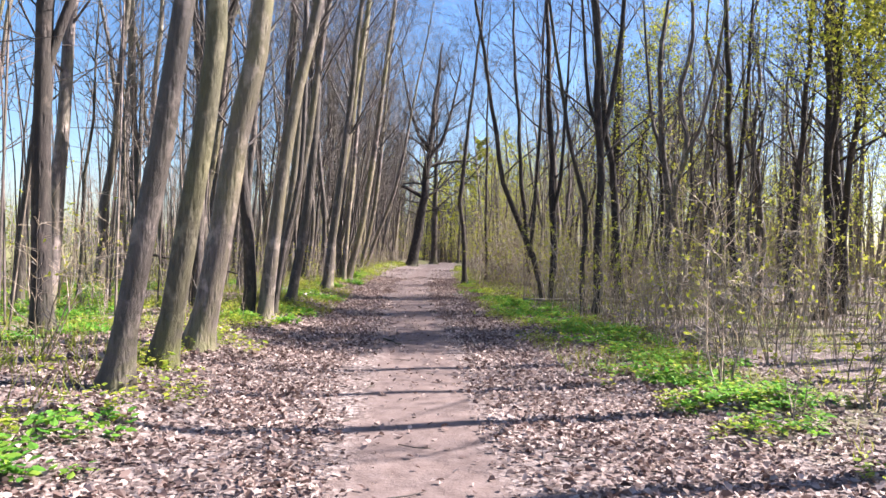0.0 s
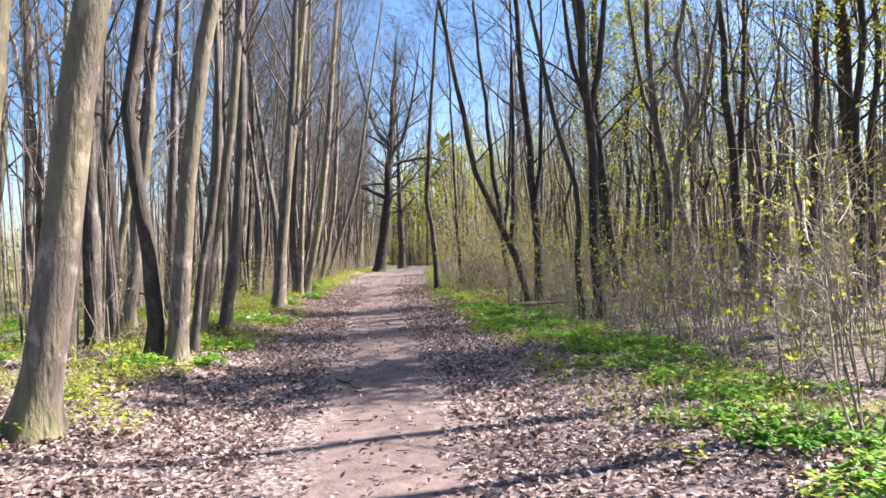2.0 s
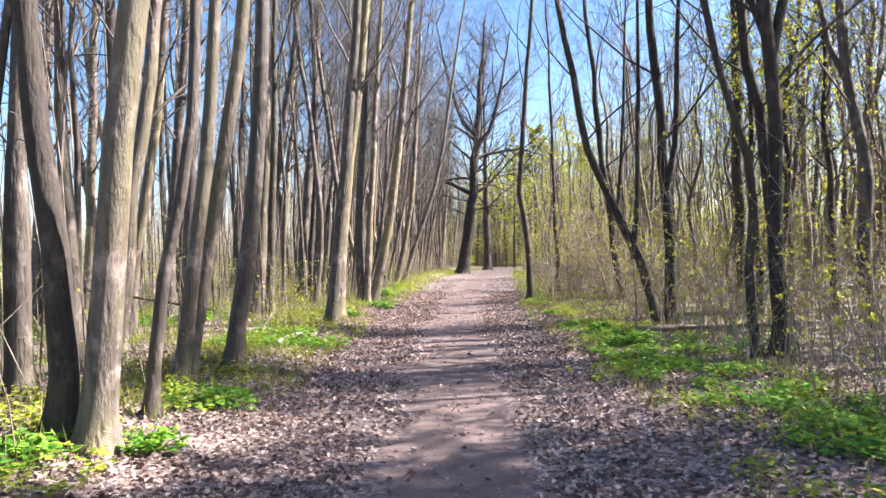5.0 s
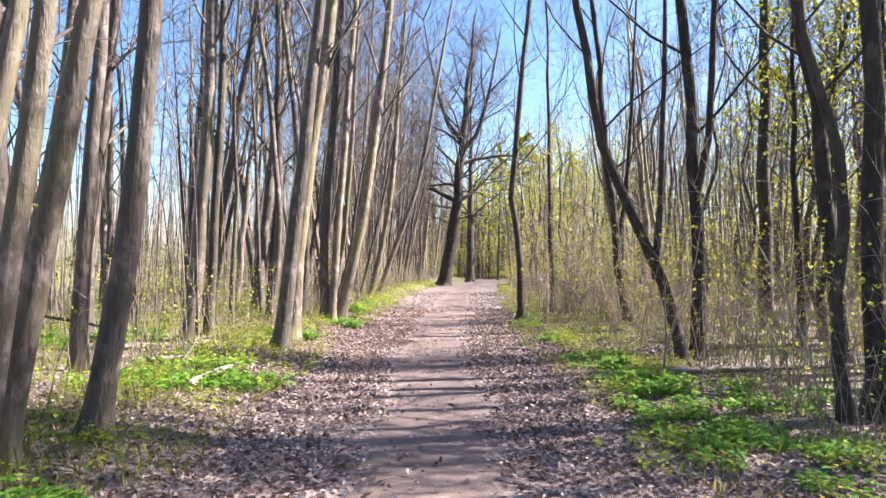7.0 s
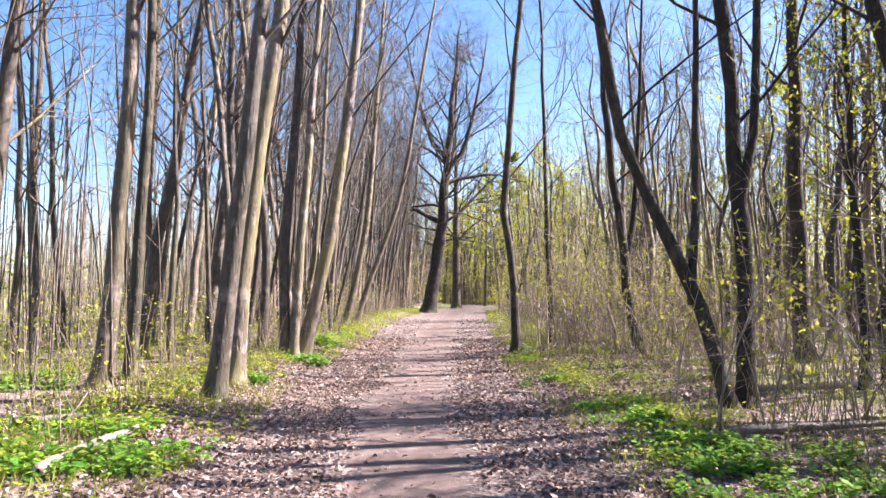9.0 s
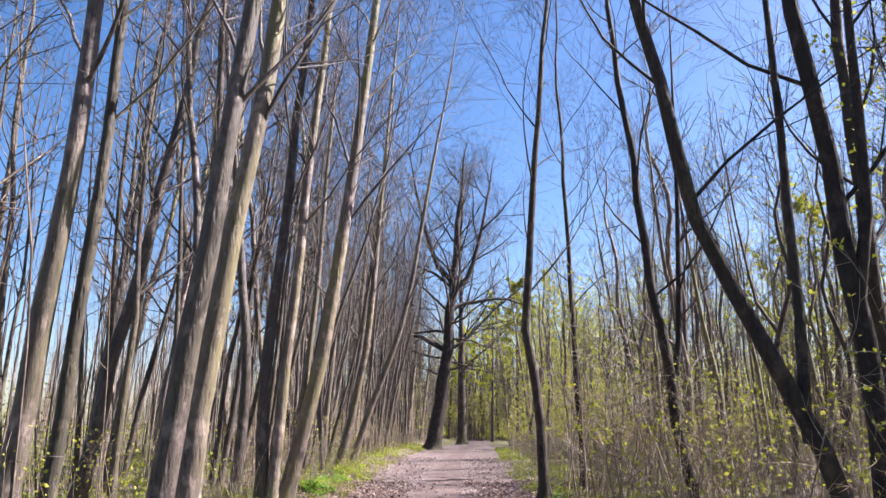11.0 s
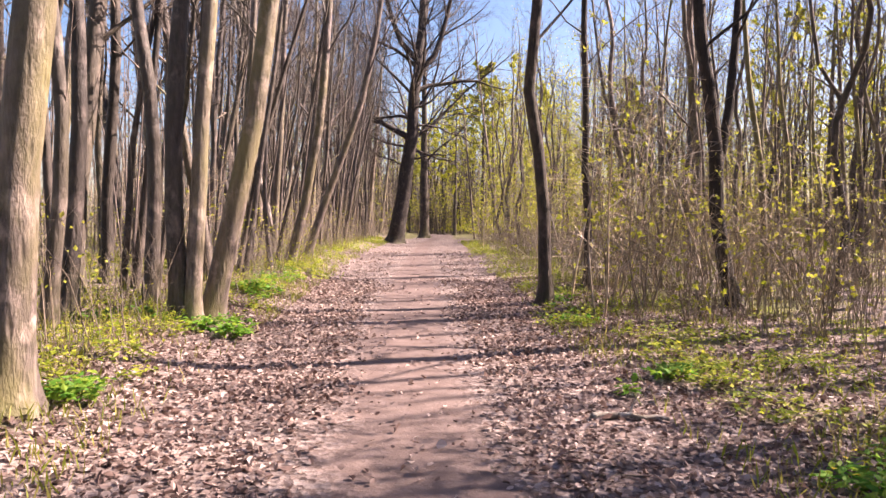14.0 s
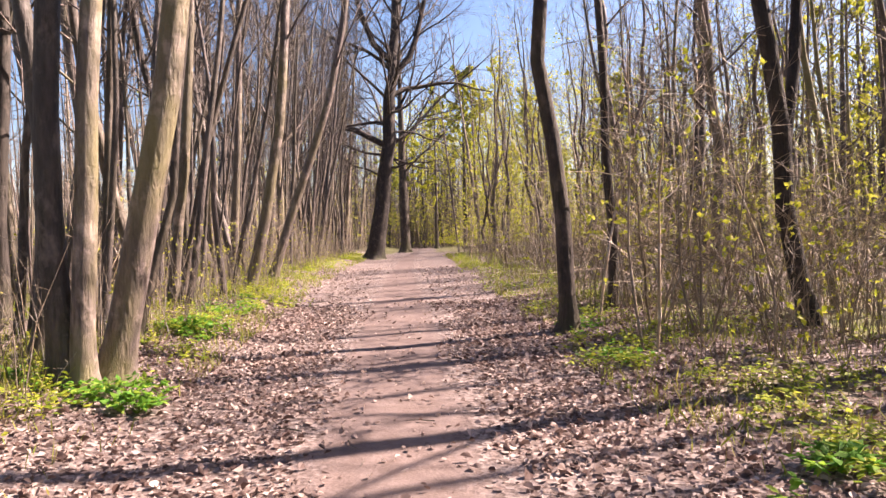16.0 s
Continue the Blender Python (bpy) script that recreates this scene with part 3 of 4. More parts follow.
# ---- low growth ----
def scatter_mesh(name, points, ways, sides, lengths, widths, folds, mat, label, category, hexagon=False):
    """Many small folded leaves as one object."""
    n = len(points)
    d = ways / np.linalg.norm(ways, axis=1)[:, None]
    s = np.cross(d, sides)
    s /= np.linalg.norm(s, axis=1)[:, None] + 1e-9
    up = np.cross(s, d)
    L, W, F = lengths[:, None], widths[:, None], folds[:, None]
    if hexagon:
        corners = [points, points + d * L * 0.3 + s * W * 0.5 + up * F * W, points + d * L * 0.72 + s * W * 0.4 + up * F * W * 1.3, points + d * L + up * F * W * 0.6,
                   points + d * L * 0.72 - s * W * 0.4 + up * F * W, points + d * L * 0.3 - s * W * 0.5 + up * F * W * 1.2]
        quads = [(0, 3, 2, 1), (0, 5, 4, 3)]
    else:
        corners = [points, points + d * L * 0.45 + s * W * 0.5 + up * F * W, points + d * L, points + d * L * 0.45 - s * W * 0.5 + up * F * W]
        quads = [(0, 2, 1), (0, 3, 2)]
    k = len(corners)
    verts = np.stack(corners, 1).reshape(-1, 3)
    start = np.arange(n)[:, None] * k
    faces = np.stack([start + np.array(q)[None, :] for q in quads], 1).reshape(-1, len(quads[0]))
    me = bpy.data.meshes.new(name)
    me.from_pydata(verts.tolist(), [], faces.tolist())
    me.materials.append(mat)
    me.update()
    return tagged(new(name, me), label, category, kind="stuff")


def flat_ways(rs, n, tilt):
    a = rs.uniform(0, 2 * np.pi, n)
    return np.stack([np.cos(a), np.sin(a), rs.normal(0, tilt, n)], 1)


def ups(rs, n, spread):
    v = rs.normal(0, spread, (n, 3))
    v[:, 2] += 1
    return v


def lay_litter():
    """Curled dry leaves: thick along the path's sides, thin on the trodden strip."""
    rs = np.random.RandomState(3)
    pts = []
    while len(pts) < 150000:
        y = rs.uniform(1, 36) if rs.rand() < 0.85 else rs.uniform(-1, 48)
        off = rs.uniform(-5.0, 5.4)
        a = abs(off + 0.12 * noise.noise(Vector((0, y * 0.8, 9))))
        keep = 0.05 + 0.95 * smooth_step(0.42, 1.0, a + 0.3 * noise.noise(Vector((off * 0.7, y * 0.7, 20))))
        keep *= 1 - 0.6 * smooth_step(2.8, 4.4, a)
        keep *= 0.75 + 0.6 * noise.noise(Vector((off * 0.9, y * 0.9, 31)))
        if rs.rand() < keep:
            x = off + path_x(y)
            pts.append((x, y, land(x, y) + rs.uniform(0.003, 0.026)))
    p = np.array(pts)
    n = len(p)
    size = rs.uniform(0.028, 0.068, n) * np.where(rs.rand(n) < 0.12, 1.35, 1.0)
    scatter_mesh("leaf_litter", p, flat_ways(rs, n, 0.3), ups(rs, n, 0.42), size, size * rs.uniform(0.45, 0.85, n), rs.uniform(-0.6, 0.7, n), LEAF_DRY,
                 "dry pinkish-brown fallen leaves covering the woodland floor", "leaf litter", True)


lay_litter()


def herb_points(rs, patches, per_metre):
    pts = []
    for x, y, rx, ry in patches:
        for _ in range(int(per_metre * math.pi * rx * ry)):
            r, a = math.sqrt(rs.rand()), rs.uniform(0, 2 * math.pi)
            px, py = x + rx * r * math.cos(a) * 1.15, y + ry * r * math.sin(a) * 1.15
            if noise.noise(Vector((px * 1.6, py * 1.6, 41))) > -0.12 + 0.6 * (r - 0.6) and abs(px - path_x(py)) > 1.35:
                pts.append((px, py))
    return pts


def grow_herbs(name, patches, per_metre, height, size, mat, label, seed, hexagon=True):
    """Low leafy plants: each has a few leaves spreading from one root."""
    rs = np.random.RandomState(seed)
    roots = herb_points(rs, patches, per_metre)
    p, w, h = [], [], []
    for x, y in roots:
        z = land(x, y)
        tall = rs.uniform(0.3, 1.0) * height
        for _ in range(7):
            a, r = rs.uniform(0, 6.283), rs.uniform(0.2, 1.0) * size
            p.append((x + math.cos(a) * r * 0.6, y + math.sin(a) * r * 0.6, z + tall * rs.uniform(0.35, 1.0)))
            w.append((math.cos(a), math.sin(a), rs.uniform(-0.45, 0.4)))
    p, w = np.array(p), np.array(w)
    n = len(p)
    length = rs.uniform(0.55, 1.15, n) * size
    scatter_mesh(name, p, w, ups(rs, n, 0.25), length, length * rs.uniform(0.45, 0.7, n), rs.uniform(-0.15, 0.3, n), mat, label, "ground plants", hexagon)


HERBS_RIGHT = [(3.5, 10.6, 0.9, 0.9), (3.4, 13.6, 0.7, 1.0), (2.4, 15.6, 0.5, 1.0), (1.9, 17.6, 0.4, 1.0), (3.5, 19.9, 0.7, 0.6), (2.9, 20.2, 0.7, 0.8), (1.5, 23.4, 0.35, 0.6), (1.9, 24.0, 0.6, 0.5),
               (1.1, 30.1, 0.35, 0.5), (1.2, 32.0, 0.3, 0.6), (2.9, 9.4, 0.7, 1.0), (3.2, 7.7, 0.9, 0.9), (2.9, 6.7, 0.5, 0.9), (3.0, 12.6, 0.9, 1.2), (3.2, 15.2, 0.8, 1.3), (2.6, 18.0, 0.7, 1.4), (2.6, 13.6, 0.4, 0.7),
               (1.9, 21.2, 0.5, 1.0), (1.9, 19.2, 0.5, 0.9), (2.2, 17.4, 0.5, 0.9), (1.9, 22.7, 0.45, 0.7), (2.0, 20.4, 0.5, 0.8), (1.7, 23.2, 0.5, 0.7), (0.95, 26.1, 0.3, 0.3)]
HERBS_LEFT = [(-7.0, 13.0, 1.2, 1.5), (-8.6, 16.0, 1.5, 1.6), (-6.2, 11.6, 0.8, 0.9), (-9.5, 20.0, 1.5, 2.0), (-7.6, 24.0, 1.2, 1.3), (-2.6, 5.2, 0.3, 0.3), (-2.6, 4.4, 0.4, 0.5), (-5.2, 9.5, 0.9, 0.8), (-3.5, 12.7, 0.35, 0.3), (-2.9, 13.4, 0.3, 0.25), (-3.1, 15.0, 0.4, 0.4), (-3.6, 20.6, 0.7, 0.9), (-4.2, 19.6, 0.9, 0.9),
              (-3.6, 19.5, 0.5, 0.8), (-4.5, 21.3, 0.8, 0.7), (-3.7, 28.8, 0.38, 0.3), (-3.9, 32.0, 0.4, 0.8), (-4.0, 34.6, 0.4, 1.0), (-3.8, 25.5, 0.3, 0.3), (-4.3, 24.6, 0.35, 0.35), (-4.8, 29.0, 0.5, 0.5)]
grow_herbs("herb_patch", HERBS_RIGHT, 78, 0.16, 0.08, LEAF_HERB, "bright green leafy herbs growing at the path's edge", 61)
grow_herbs("herb_patch", HERBS_LEFT, 95, 0.17, 0.085, LEAF_HERB, "bright green leafy herbs under the leaning trees", 62)


def grow_grass(name, count, x0, x1, y0, y1, tall, mat, label, seed, level=0.0):
    rs = np.random.RandomState(seed)
    pts = []
    tries = 0
    while len(pts) < count and tries < count * 8:
        tries += 1
        y = rs.uniform(y0, y1)
        off = rs.uniform(x0, x1)
        x = off + path_x(y)
        if noise.noise(Vector((x * 0.7, y * 0.45, 51))) > level + rs.normal(0, 0.18) and abs(off) > 1.75 + 0.5 * noise.noise(Vector((0, y * 0.5, 3))):
            pts.append((x, y, land(x, y) - 0.01))
    p = np.array(pts)
    n = len(p)
    w = rs.normal(0, 0.4, (n, 3))
    w[:, 2] = 1
    length = rs.uniform(0.35, 1.0, n) * tall
    scatter_mesh(name, p, w, rs.normal(0, 1, (n, 3)), length, rs.uniform(0.006, 0.016, n), np.zeros(n), mat, label, "grass")


grow_grass("grass", 15000, -4.2, -1.9, 14, 62, 0.2, LEAF_GRASS, "yellow-green spring grass along the path's edge", 71, -0.05)
grow_grass("grass", 13000, 1.9, 4.4, 9, 62, 0.2, LEAF_GRASS, "yellow-green spring grass along the path's edge", 72, -0.05)
grow_grass("undergrowth", 30000, -13, -2.8, 4, 60, 0.36, LEAF_GRASS, "yellow-green low undergrowth between the trees", 73, -0.1)
grow_grass("undergrowth", 18000, 3.2, 20, 2, 60, 0.24, LEAF_GRASS, "yellow-green low undergrowth between thin stems", 74, 0.0)


rs_low = np.random.RandomState(8)
LOW_LEFT = [(rs_low.uniform(-13, -3.2), rs_low.uniform(2, 48), rs_low.uniform(0.3, 0.9), rs_low.uniform(0.3, 1.0)) for _ in range(190)]
LOW_RIGHT = [(rs_low.uniform(1.6, 12) ** 1.0, rs_low.uniform(4, 48), rs_low.uniform(0.25, 0.7), rs_low.uniform(0.25, 0.8)) for _ in range(190)]
LOW_RIGHT = [(x, y, rx, ry) for x, y, rx, ry in LOW_RIGHT if x - path_x(y) > 2.5]
grow_herbs("low_plants", LOW_LEFT, 36, 0.2, 0.075, LEAF_FRESH, "yellow-green low plants among fallen leaves", 63, False)
grow_herbs("low_plants", LOW_RIGHT, 22, 0.16, 0.065, LEAF_FRESH, "yellow-green low plants among fallen leaves", 64, False)

EDGE_LEFT = [(path_x(y) - rs_low.uniform(2.3, 3.6), y, rs_low.uniform(0.25, 0.55), rs_low.uniform(0.3, 0.9)) for y in np.arange(3.5, 60, 0.75)]
EDGE_RIGHT = [(path_x(y) + rs_low.uniform(2.1, 3.8), y, rs_low.uniform(0.25, 0.6), rs_low.uniform(0.3, 0.9)) for y in np.arange(6, 60, 0.75)]
EDGE_RIGHT += [(1.5, 26.4, 0.5, 0.6), (2.2, 26.8, 0.6, 0.7), (3.0, 27.5, 0.8, 0.8), (2.4, 28.6, 0.8, 0.6), (3.6, 26.2, 0.7, 0.6), (1.6, 31.0, 0.5, 0.8), (2.6, 31.5, 0.8, 0.8), (3.4, 24.8, 0.8, 0.6), (4.4, 28.6, 0.9, 0.9)]
grow_herbs("low_plants", EDGE_LEFT, 46, 0.24, 0.075, LEAF_FRESH, "yellow-green low plants along the path's edge", 65, False)
grow_herbs("low_plants", EDGE_RIGHT, 40, 0.2, 0.07, LEAF_FRESH, "yellow-green low plants along the path's edge", 66, False)


# ---- saplings and bushes ----
def sapling(height, stems, leaves, seed, label, spread=0.35, lean=0.0, leaf=0.068):
    rng = random.Random(seed)
    thing = new("sapling")
    wood, fol, spots = Mesh(), Mesh(), []
    stem_list = []
    for s in range(stems):
        stem = Mesh()
        a = rng.uniform(0, 6.283)
        q = Vector((0.06 * math.cos(a), 0.06 * math.sin(a), -0.05))
        way = Vector((spread * math.cos(a) + lean, spread * math.sin(a), 1.0)).normalized()
        h = height * rng.uniform(0.7, 1.0)
        pts, radii = [q], [0.004 + 0.0034 * height]
        for i in range(8):
            way = (way + any_way(rng) * 0.16 + Vector((lean * 0.15, 0, 0.03))).normalized()
            q = q + way * (h / 8)
            pts.append(q)
            radii.append(max(0.003, radii[0] * (1 - (i + 1) / 8.5)))
        stem.tube(pts, radii, 5, cap=False)
        stem_list.append(stem)
        for i in range(2, 9):
            for _ in range(2):
                side = any_way(rng)
                side.z = abs(side.z) * 0.6 + 0.15
                at = pts[i - 1].lerp(pts[i], rng.random())
                tw = [at]
                d = side.normalized()
                ln = h * rng.uniform(0.12, 0.3)
                for _ in range(3):
                    d = (d + any_way(rng) * 0.25).normalized()
                    tw.append(tw[-1] + d * (ln / 3))
                wood.tube(tw, [0.006, 0.005, 0.004, 0.0025], 3, cap=False)
                spots += [(tw[-1], d), (tw[2], d)]
                for _ in range(2):
                    d2 = (d + any_way(rng) * 0.9).normalized()
                    b = tw[rng.choice((1, 2))]
                    wood.tube([b, b + d2 * ln * 0.4], [0.004, 0.002], 3, cap=False)
                    spots.append((b + d2 * ln * 0.4, d2))
        spots.append((pts[-1], way))
    for stem in stem_list:
        part("stem", stem, BARK_SAPLING, thing)
    ob = part("crown", wood, BARK_SAPLING, thing)
    tagged(ob, kind="stuff")
    for _ in range(leaves):
        p, d = rng.choice(spots)
        for _ in range(rng.choice((3, 4, 5))):
            w = (d * 0.5 + any_way(rng)).normalized()
            s = leaf * rng.uniform(0.6, 1.3)
            fol.leaf(p, w, w.cross(any_way(rng)).normalized(), s, s * 0.6, 0.1)
    tagged(part("leaves", fol, LEAF_SPRING, thing, "opening yellow-green leaves", False), kind="stuff")
    return tagged(thing, label, "sapling", "saplings along the path")


BARK_SAPLING = bark("bark_pale_sapling", (0.21, 0.165, 0.12), (0.47, 0.38, 0.28), (0.22, 0.21, 0.09), 0.3)
sapling_kinds = [sapling(1.3 + 0.55 * i, (3, 1, 2, 1, 4, 2, 1)[i], (6, 9, 14, 12, 20, 22, 16)[i], 400 + i, "thin tan sapling with opening yellow-green leaves", 0.14 + 0.04 * (i % 3), 0.12 * (-1) ** i)
                 for i in range(7)]
for i, ob in enumerate(sapling_kinds):
    x, y = 4.2 + 1.1 * i, 7.0 + 2.3 * i
    ob.matrix_basis = pose(x, y, land(x, y), 0, 0, 50 * i)
sap_rng = random.Random(77)


def shrub(x, y, height, stems, seed, turn=0.0):
    """A bush of arching pale stems, side twigs and tufts of young leaves."""
    rng = random.Random(seed)
    thing = new("shrub")
    thing.location = (x, y, land(x, y) - 0.02)
    twigs, fol = Mesh(), Mesh()
    for s in range(stems):
        a = turn + s * 2.4 + rng.uniform(-0.4, 0.4)
        out = Vector((math.cos(a), math.sin(a), 0))
        h, reach = height * rng.uniform(0.6, 1.0), height * rng.uniform(0.25, 0.75)
        pts = []
        for i in range(9):
            u = i / 8
            pts.append(out * (reach * u ** 1.7 + 0.05) + Vector((0.05 * rng.gauss(0, 1) * u, 0.05 * rng.gauss(0, 1) * u, h * (1.25 * u - 0.25 * u ** 2.2) - 0.04)))
        stem = Mesh()
        stem.tube(pts, [0.0115 * (1 - 0.8 * i / 8) * height / 2.4 for i in range(9)], 5, cap=False)
        part("stem", stem, BARK_SAPLING, thing)
        for i in range(2, 9):
            for _ in range(3):
                p = pts[i - 1].lerp(pts[i], rng.random())
                d = (out * 0.6 + any_way(rng) + Vector((0, 0, 0.25))).normalized()
                ln = rng.uniform(0.15, 0.5)
                q = p + d * ln * 0.5
                e = (d + any_way(rng) * 0.5).normalized()
                tip = q + e * ln * 0.5
                twigs.tube([p, q, tip], [0.0045, 0.0035, 0.0018], 3, cap=False)
                f = (d + any_way(rng) * 0.8).normalized()
                twigs.tube([q, q + f * ln * 0.4], [0.003, 0.0015], 3, cap=False)
                if rng.random() < 0.42:
                    for _ in range(rng.choice((3, 4, 6))):
                        w = (e * 0.4 + any_way(rng)).normalized()
                        k = rng.uniform(0.035, 0.085)
                        fol.leaf(tip, w, w.cross(any_way(rng)).normalized(), k, k * 0.65, 0.12)
    tagged(part("crown", twigs, BARK_SAPLING, thing), kind="stuff")
    tagged(part("leaves", fol, LEAF_SPRING, thing, "tufts of opening yellow-green leaves", False), kind="stuff")
    return tagged(thing, "bush of arching pale stems with tufts of yellow-green leaves", "shrub", "shrubs beside the path")


for i, (x, y, h, k) in enumerate(((2.6, 29.7, 1.9, 6), (4.0, 30.7, 2.3, 6), (2.6, 33.7, 2.2, 5), (3.6, 28.2, 2.2, 6), (4.2, 26.8, 2.3, 6), (4.9, 25.2, 2.4, 6), (5.4, 27.6, 2.6, 6), (3.6, 11.7, 1.6, 4), (3.9, 15.1, 2.0, 5),
                                  (3.9, 20.6, 2.3, 5), (4.5, 22.6, 2.4, 6), (3.2, 35.6, 2.3, 6), (5.0, 33.0, 2.5, 6), (5.6, 17.0, 2.4, 6), (6.2, 20.5, 2.6, 6), (5.2, 12.6, 2.0, 5), (3.4, 39.0, 2.4, 6), (2.6, 42.5, 2.4, 6), (6.6, 23.2, 2.6, 6))):
    shrub(x, y, h, k, 830 + i, 0.7 * i)


def plant_saplings(count, o0, o1, y0, y1, low, high, power=1.0):
    for _ in range(count):
        y = sap_rng.uniform(y0, y1)
        x = path_x(y) + o0 + (o1 - o0) * sap_rng.random() ** power
        s = sap_rng.uniform(low, high)
        ob = copy_thing(sap_rng.choice(sapling_kinds), pose(x, y, land(x, y) - 0.02, sap_rng.uniform(-8, 8), sap_rng.uniform(-8, 8), sap_rng.uniform(0, 360)))
        ob.scale = (s, s, s)


plant_saplings(100, 3.4, 8.5, 6.5, 36, 0.5, 0.95, 1.2)
plant_saplings(70, 2.6, 8.0, 30, 58, 0.7, 1.2, 1.4)
plant_saplings(40, -3.6, -11.0, 6, 34, 0.35, 0.7)
plant_saplings(40, -2.9, -8.0, 32, 60, 0.5, 0.9)


# ---- the wood further off, too far to tell apart ----
def thicket(name, count, x0, x1, y0, y1, low, high, seed, label, mat):
    rs = random.Random(seed)
    m = Mesh()
    for _ in range(count):
        x, y = rs.uniform(x0, x1), rs.uniform(y0, y1)
        if y < 84 and abs(x - path_x(y)) < 2.7:
            continue
        z, h = land(x, y) - 0.03, rs.uniform(low, high)
        tip = 0.24 if h < 2.2 else 0.08
        lx, ly = rs.gauss(0, tip) * h, rs.gauss(0, tip) * h
        r = 0.003 + 0.003 * h
        a, b, c = Vector((x, y, z)), Vector((x + lx * 0.3, y + ly * 0.3, z + h * 0.5)), Vector((x + lx, y + ly, z + h))
        m.tube([a, b, c], [r, r * 0.75, r * 0.25], 3, cap=False)
        for _ in range(2):
            p = b.lerp(c, rs.random())
            d = any_way(rs)
            d.z = abs(d.z)
            m.tube([p, p + d * h * rs.uniform(0.1, 0.28)], [r * 0.5, r * 0.2], 3, cap=False)
    ob = new(name, m.data(name, mat))
    tagged(ob, label, "thicket", kind="stuff")


thicket("thicket", 2300, 3.0, 9, 14, 44, 0.3, 1.3, 80, "dry thin pale stems of undergrowth between trees", BARK_SAPLING)
thicket("thicket", 3000, 3.4, 22, 10, 60, 0.4, 2.2, 81, "dry thin pale stems of undergrowth between trees", BARK_SAPLING)
thicket("thicket", 2300, 16, 48, 0, 95, 2.0, 7.0, 82, "dense far undergrowth of thin stems", BARK_SAPLING)
thicket("thicket", 2600, -30, 34, 60, 120, 1.5, 6.5, 83, "dense far undergrowth of thin stems", BARK_SAPLING)
thicket("thicket", 2200, -10, 12, 84, 112, 1.5, 6.5, 85, "dense far undergrowth of thin stems", BARK_TWIG)
thicket("thicket", 900, -14, -3.4, 40, 84, 0.8, 3.2, 86, "dry thin stems of undergrowth at the path's far end", BARK_SAPLING)
thicket("thicket", 1300, -5.2, -3.3, 26, 62, 0.3, 1.1, 78, "dry reedy stems along the path's edge", BARK_SAPLING)
thicket("thicket", 1500, 1.0, 4.4, 28, 62, 0.3, 1.2, 79, "dry reedy stems along the path's edge", BARK_SAPLING)
thicket("thicket", 1500, -13, -3.3, 12, 60, 0.4, 1.6, 84, "dry thin pale stems of undergrowth between trees", BARK_SAPLING)

thicket("thicket", 420, -14, -5, 3, 62, 3.5, 8.0, 87, "thin bare young stems between the trees", BARK_TWIG)
thicket("thicket", 900, -40, -13, 42, 100, 2.0, 8.0, 89, "dense far undergrowth of thin stems", BARK_TWIG)
thicket("thicket", 900, -19, -13, -5, 75, 0.8, 3.0, 88, "bushes along the meadow's edge", BARK_SAPLING)


def young_trees(name, count, o0, o1, y0, y1, seed, label, mat, lean=0.0, power=1.3, twiggy=14):
    """Many thin young trees, each a crooked pole with upright branches and twigs."""
    rs = random.Random(seed)
    m = Mesh()
    for k in range(count):
        y = rs.uniform(y0, y1)
        x = path_x(y) + o0 + (o1 - o0) * rs.random() ** power
        h, r, slope, ph = rs.uniform(9, 14), rs.uniform(0.035, 0.085), rs.gauss(lean, 0.07), rs.uniform(0, 100)
        b = Vector((x, y, land(x, y) - 0.08))
        pts = [b + Vector((slope * h * u + 0.3 * noise.noise(Vector((ph, u * 3, 0))) * min(1, 4 * u), 0.2 * noise.noise(Vector((ph, u * 3, 7))), h * u)) for u in (0, 0.03, 0.1, 0.2, 0.32, 0.46, 0.62, 0.8, 1.0)]
        m.tube(pts, [r * 1.35, r * 1.05, r, r * 0.9, r * 0.78, r * 0.62, r * 0.45, r * 0.25, 0.008], 6, cap=False)
        for _ in range(twiggy):
            i = rs.choice((4, 5, 5, 6, 6, 7, 7, 7))
            p = pts[i].lerp(pts[i + 1], rs.random())
            d = any_way(rs)
            d.z = abs(d.z) + 0.6
            d.normalize()
            ln = h * rs.uniform(0.07, 0.17)
            q = p + d * ln * 0.5
            e = (d + any_way(rs) * 0.4 + Vector((0, 0, 0.2))).normalized()
            m.tube([p, q, q + e * ln * 0.5], [r * 0.28, r * 0.18, 0.006], 3, cap=False)
            for _ in range(6):
                f = (e + any_way(rs) * 0.8).normalized()
                at = p.lerp(q + e * ln * 0.5, rs.uniform(0.35, 1.0))
                m.tube([at, at + f * ln * rs.uniform(0.25, 0.5)], [0.009, 0.004], 3, cap=False)
    tagged(new(name, m.data(name, mat)), label, "young trees", kind="stuff")


young_trees("young_trees", 60, -3.2, -8.5, 31, 66, 111, "thin upright young trees crowding the path's edge", BARK_GREY, 0.09, twiggy=18)
young_trees("young_trees", 45, -3.2, -8.5, 31, 66, 112, "thin leaning young trees crowding the path's edge", BARK_WOOD, 0.13, twiggy=18)
young_trees("young_trees", 14, -4.6, -10, 10, 34, 113, "thin upright young trees between larger trunks", BARK_WOOD, 0.02)
young_trees("young_trees", 44, 6.5, 18, 32, 66, 114, "thin young trees of the wood beside the path", BARK_WOOD, -0.02)


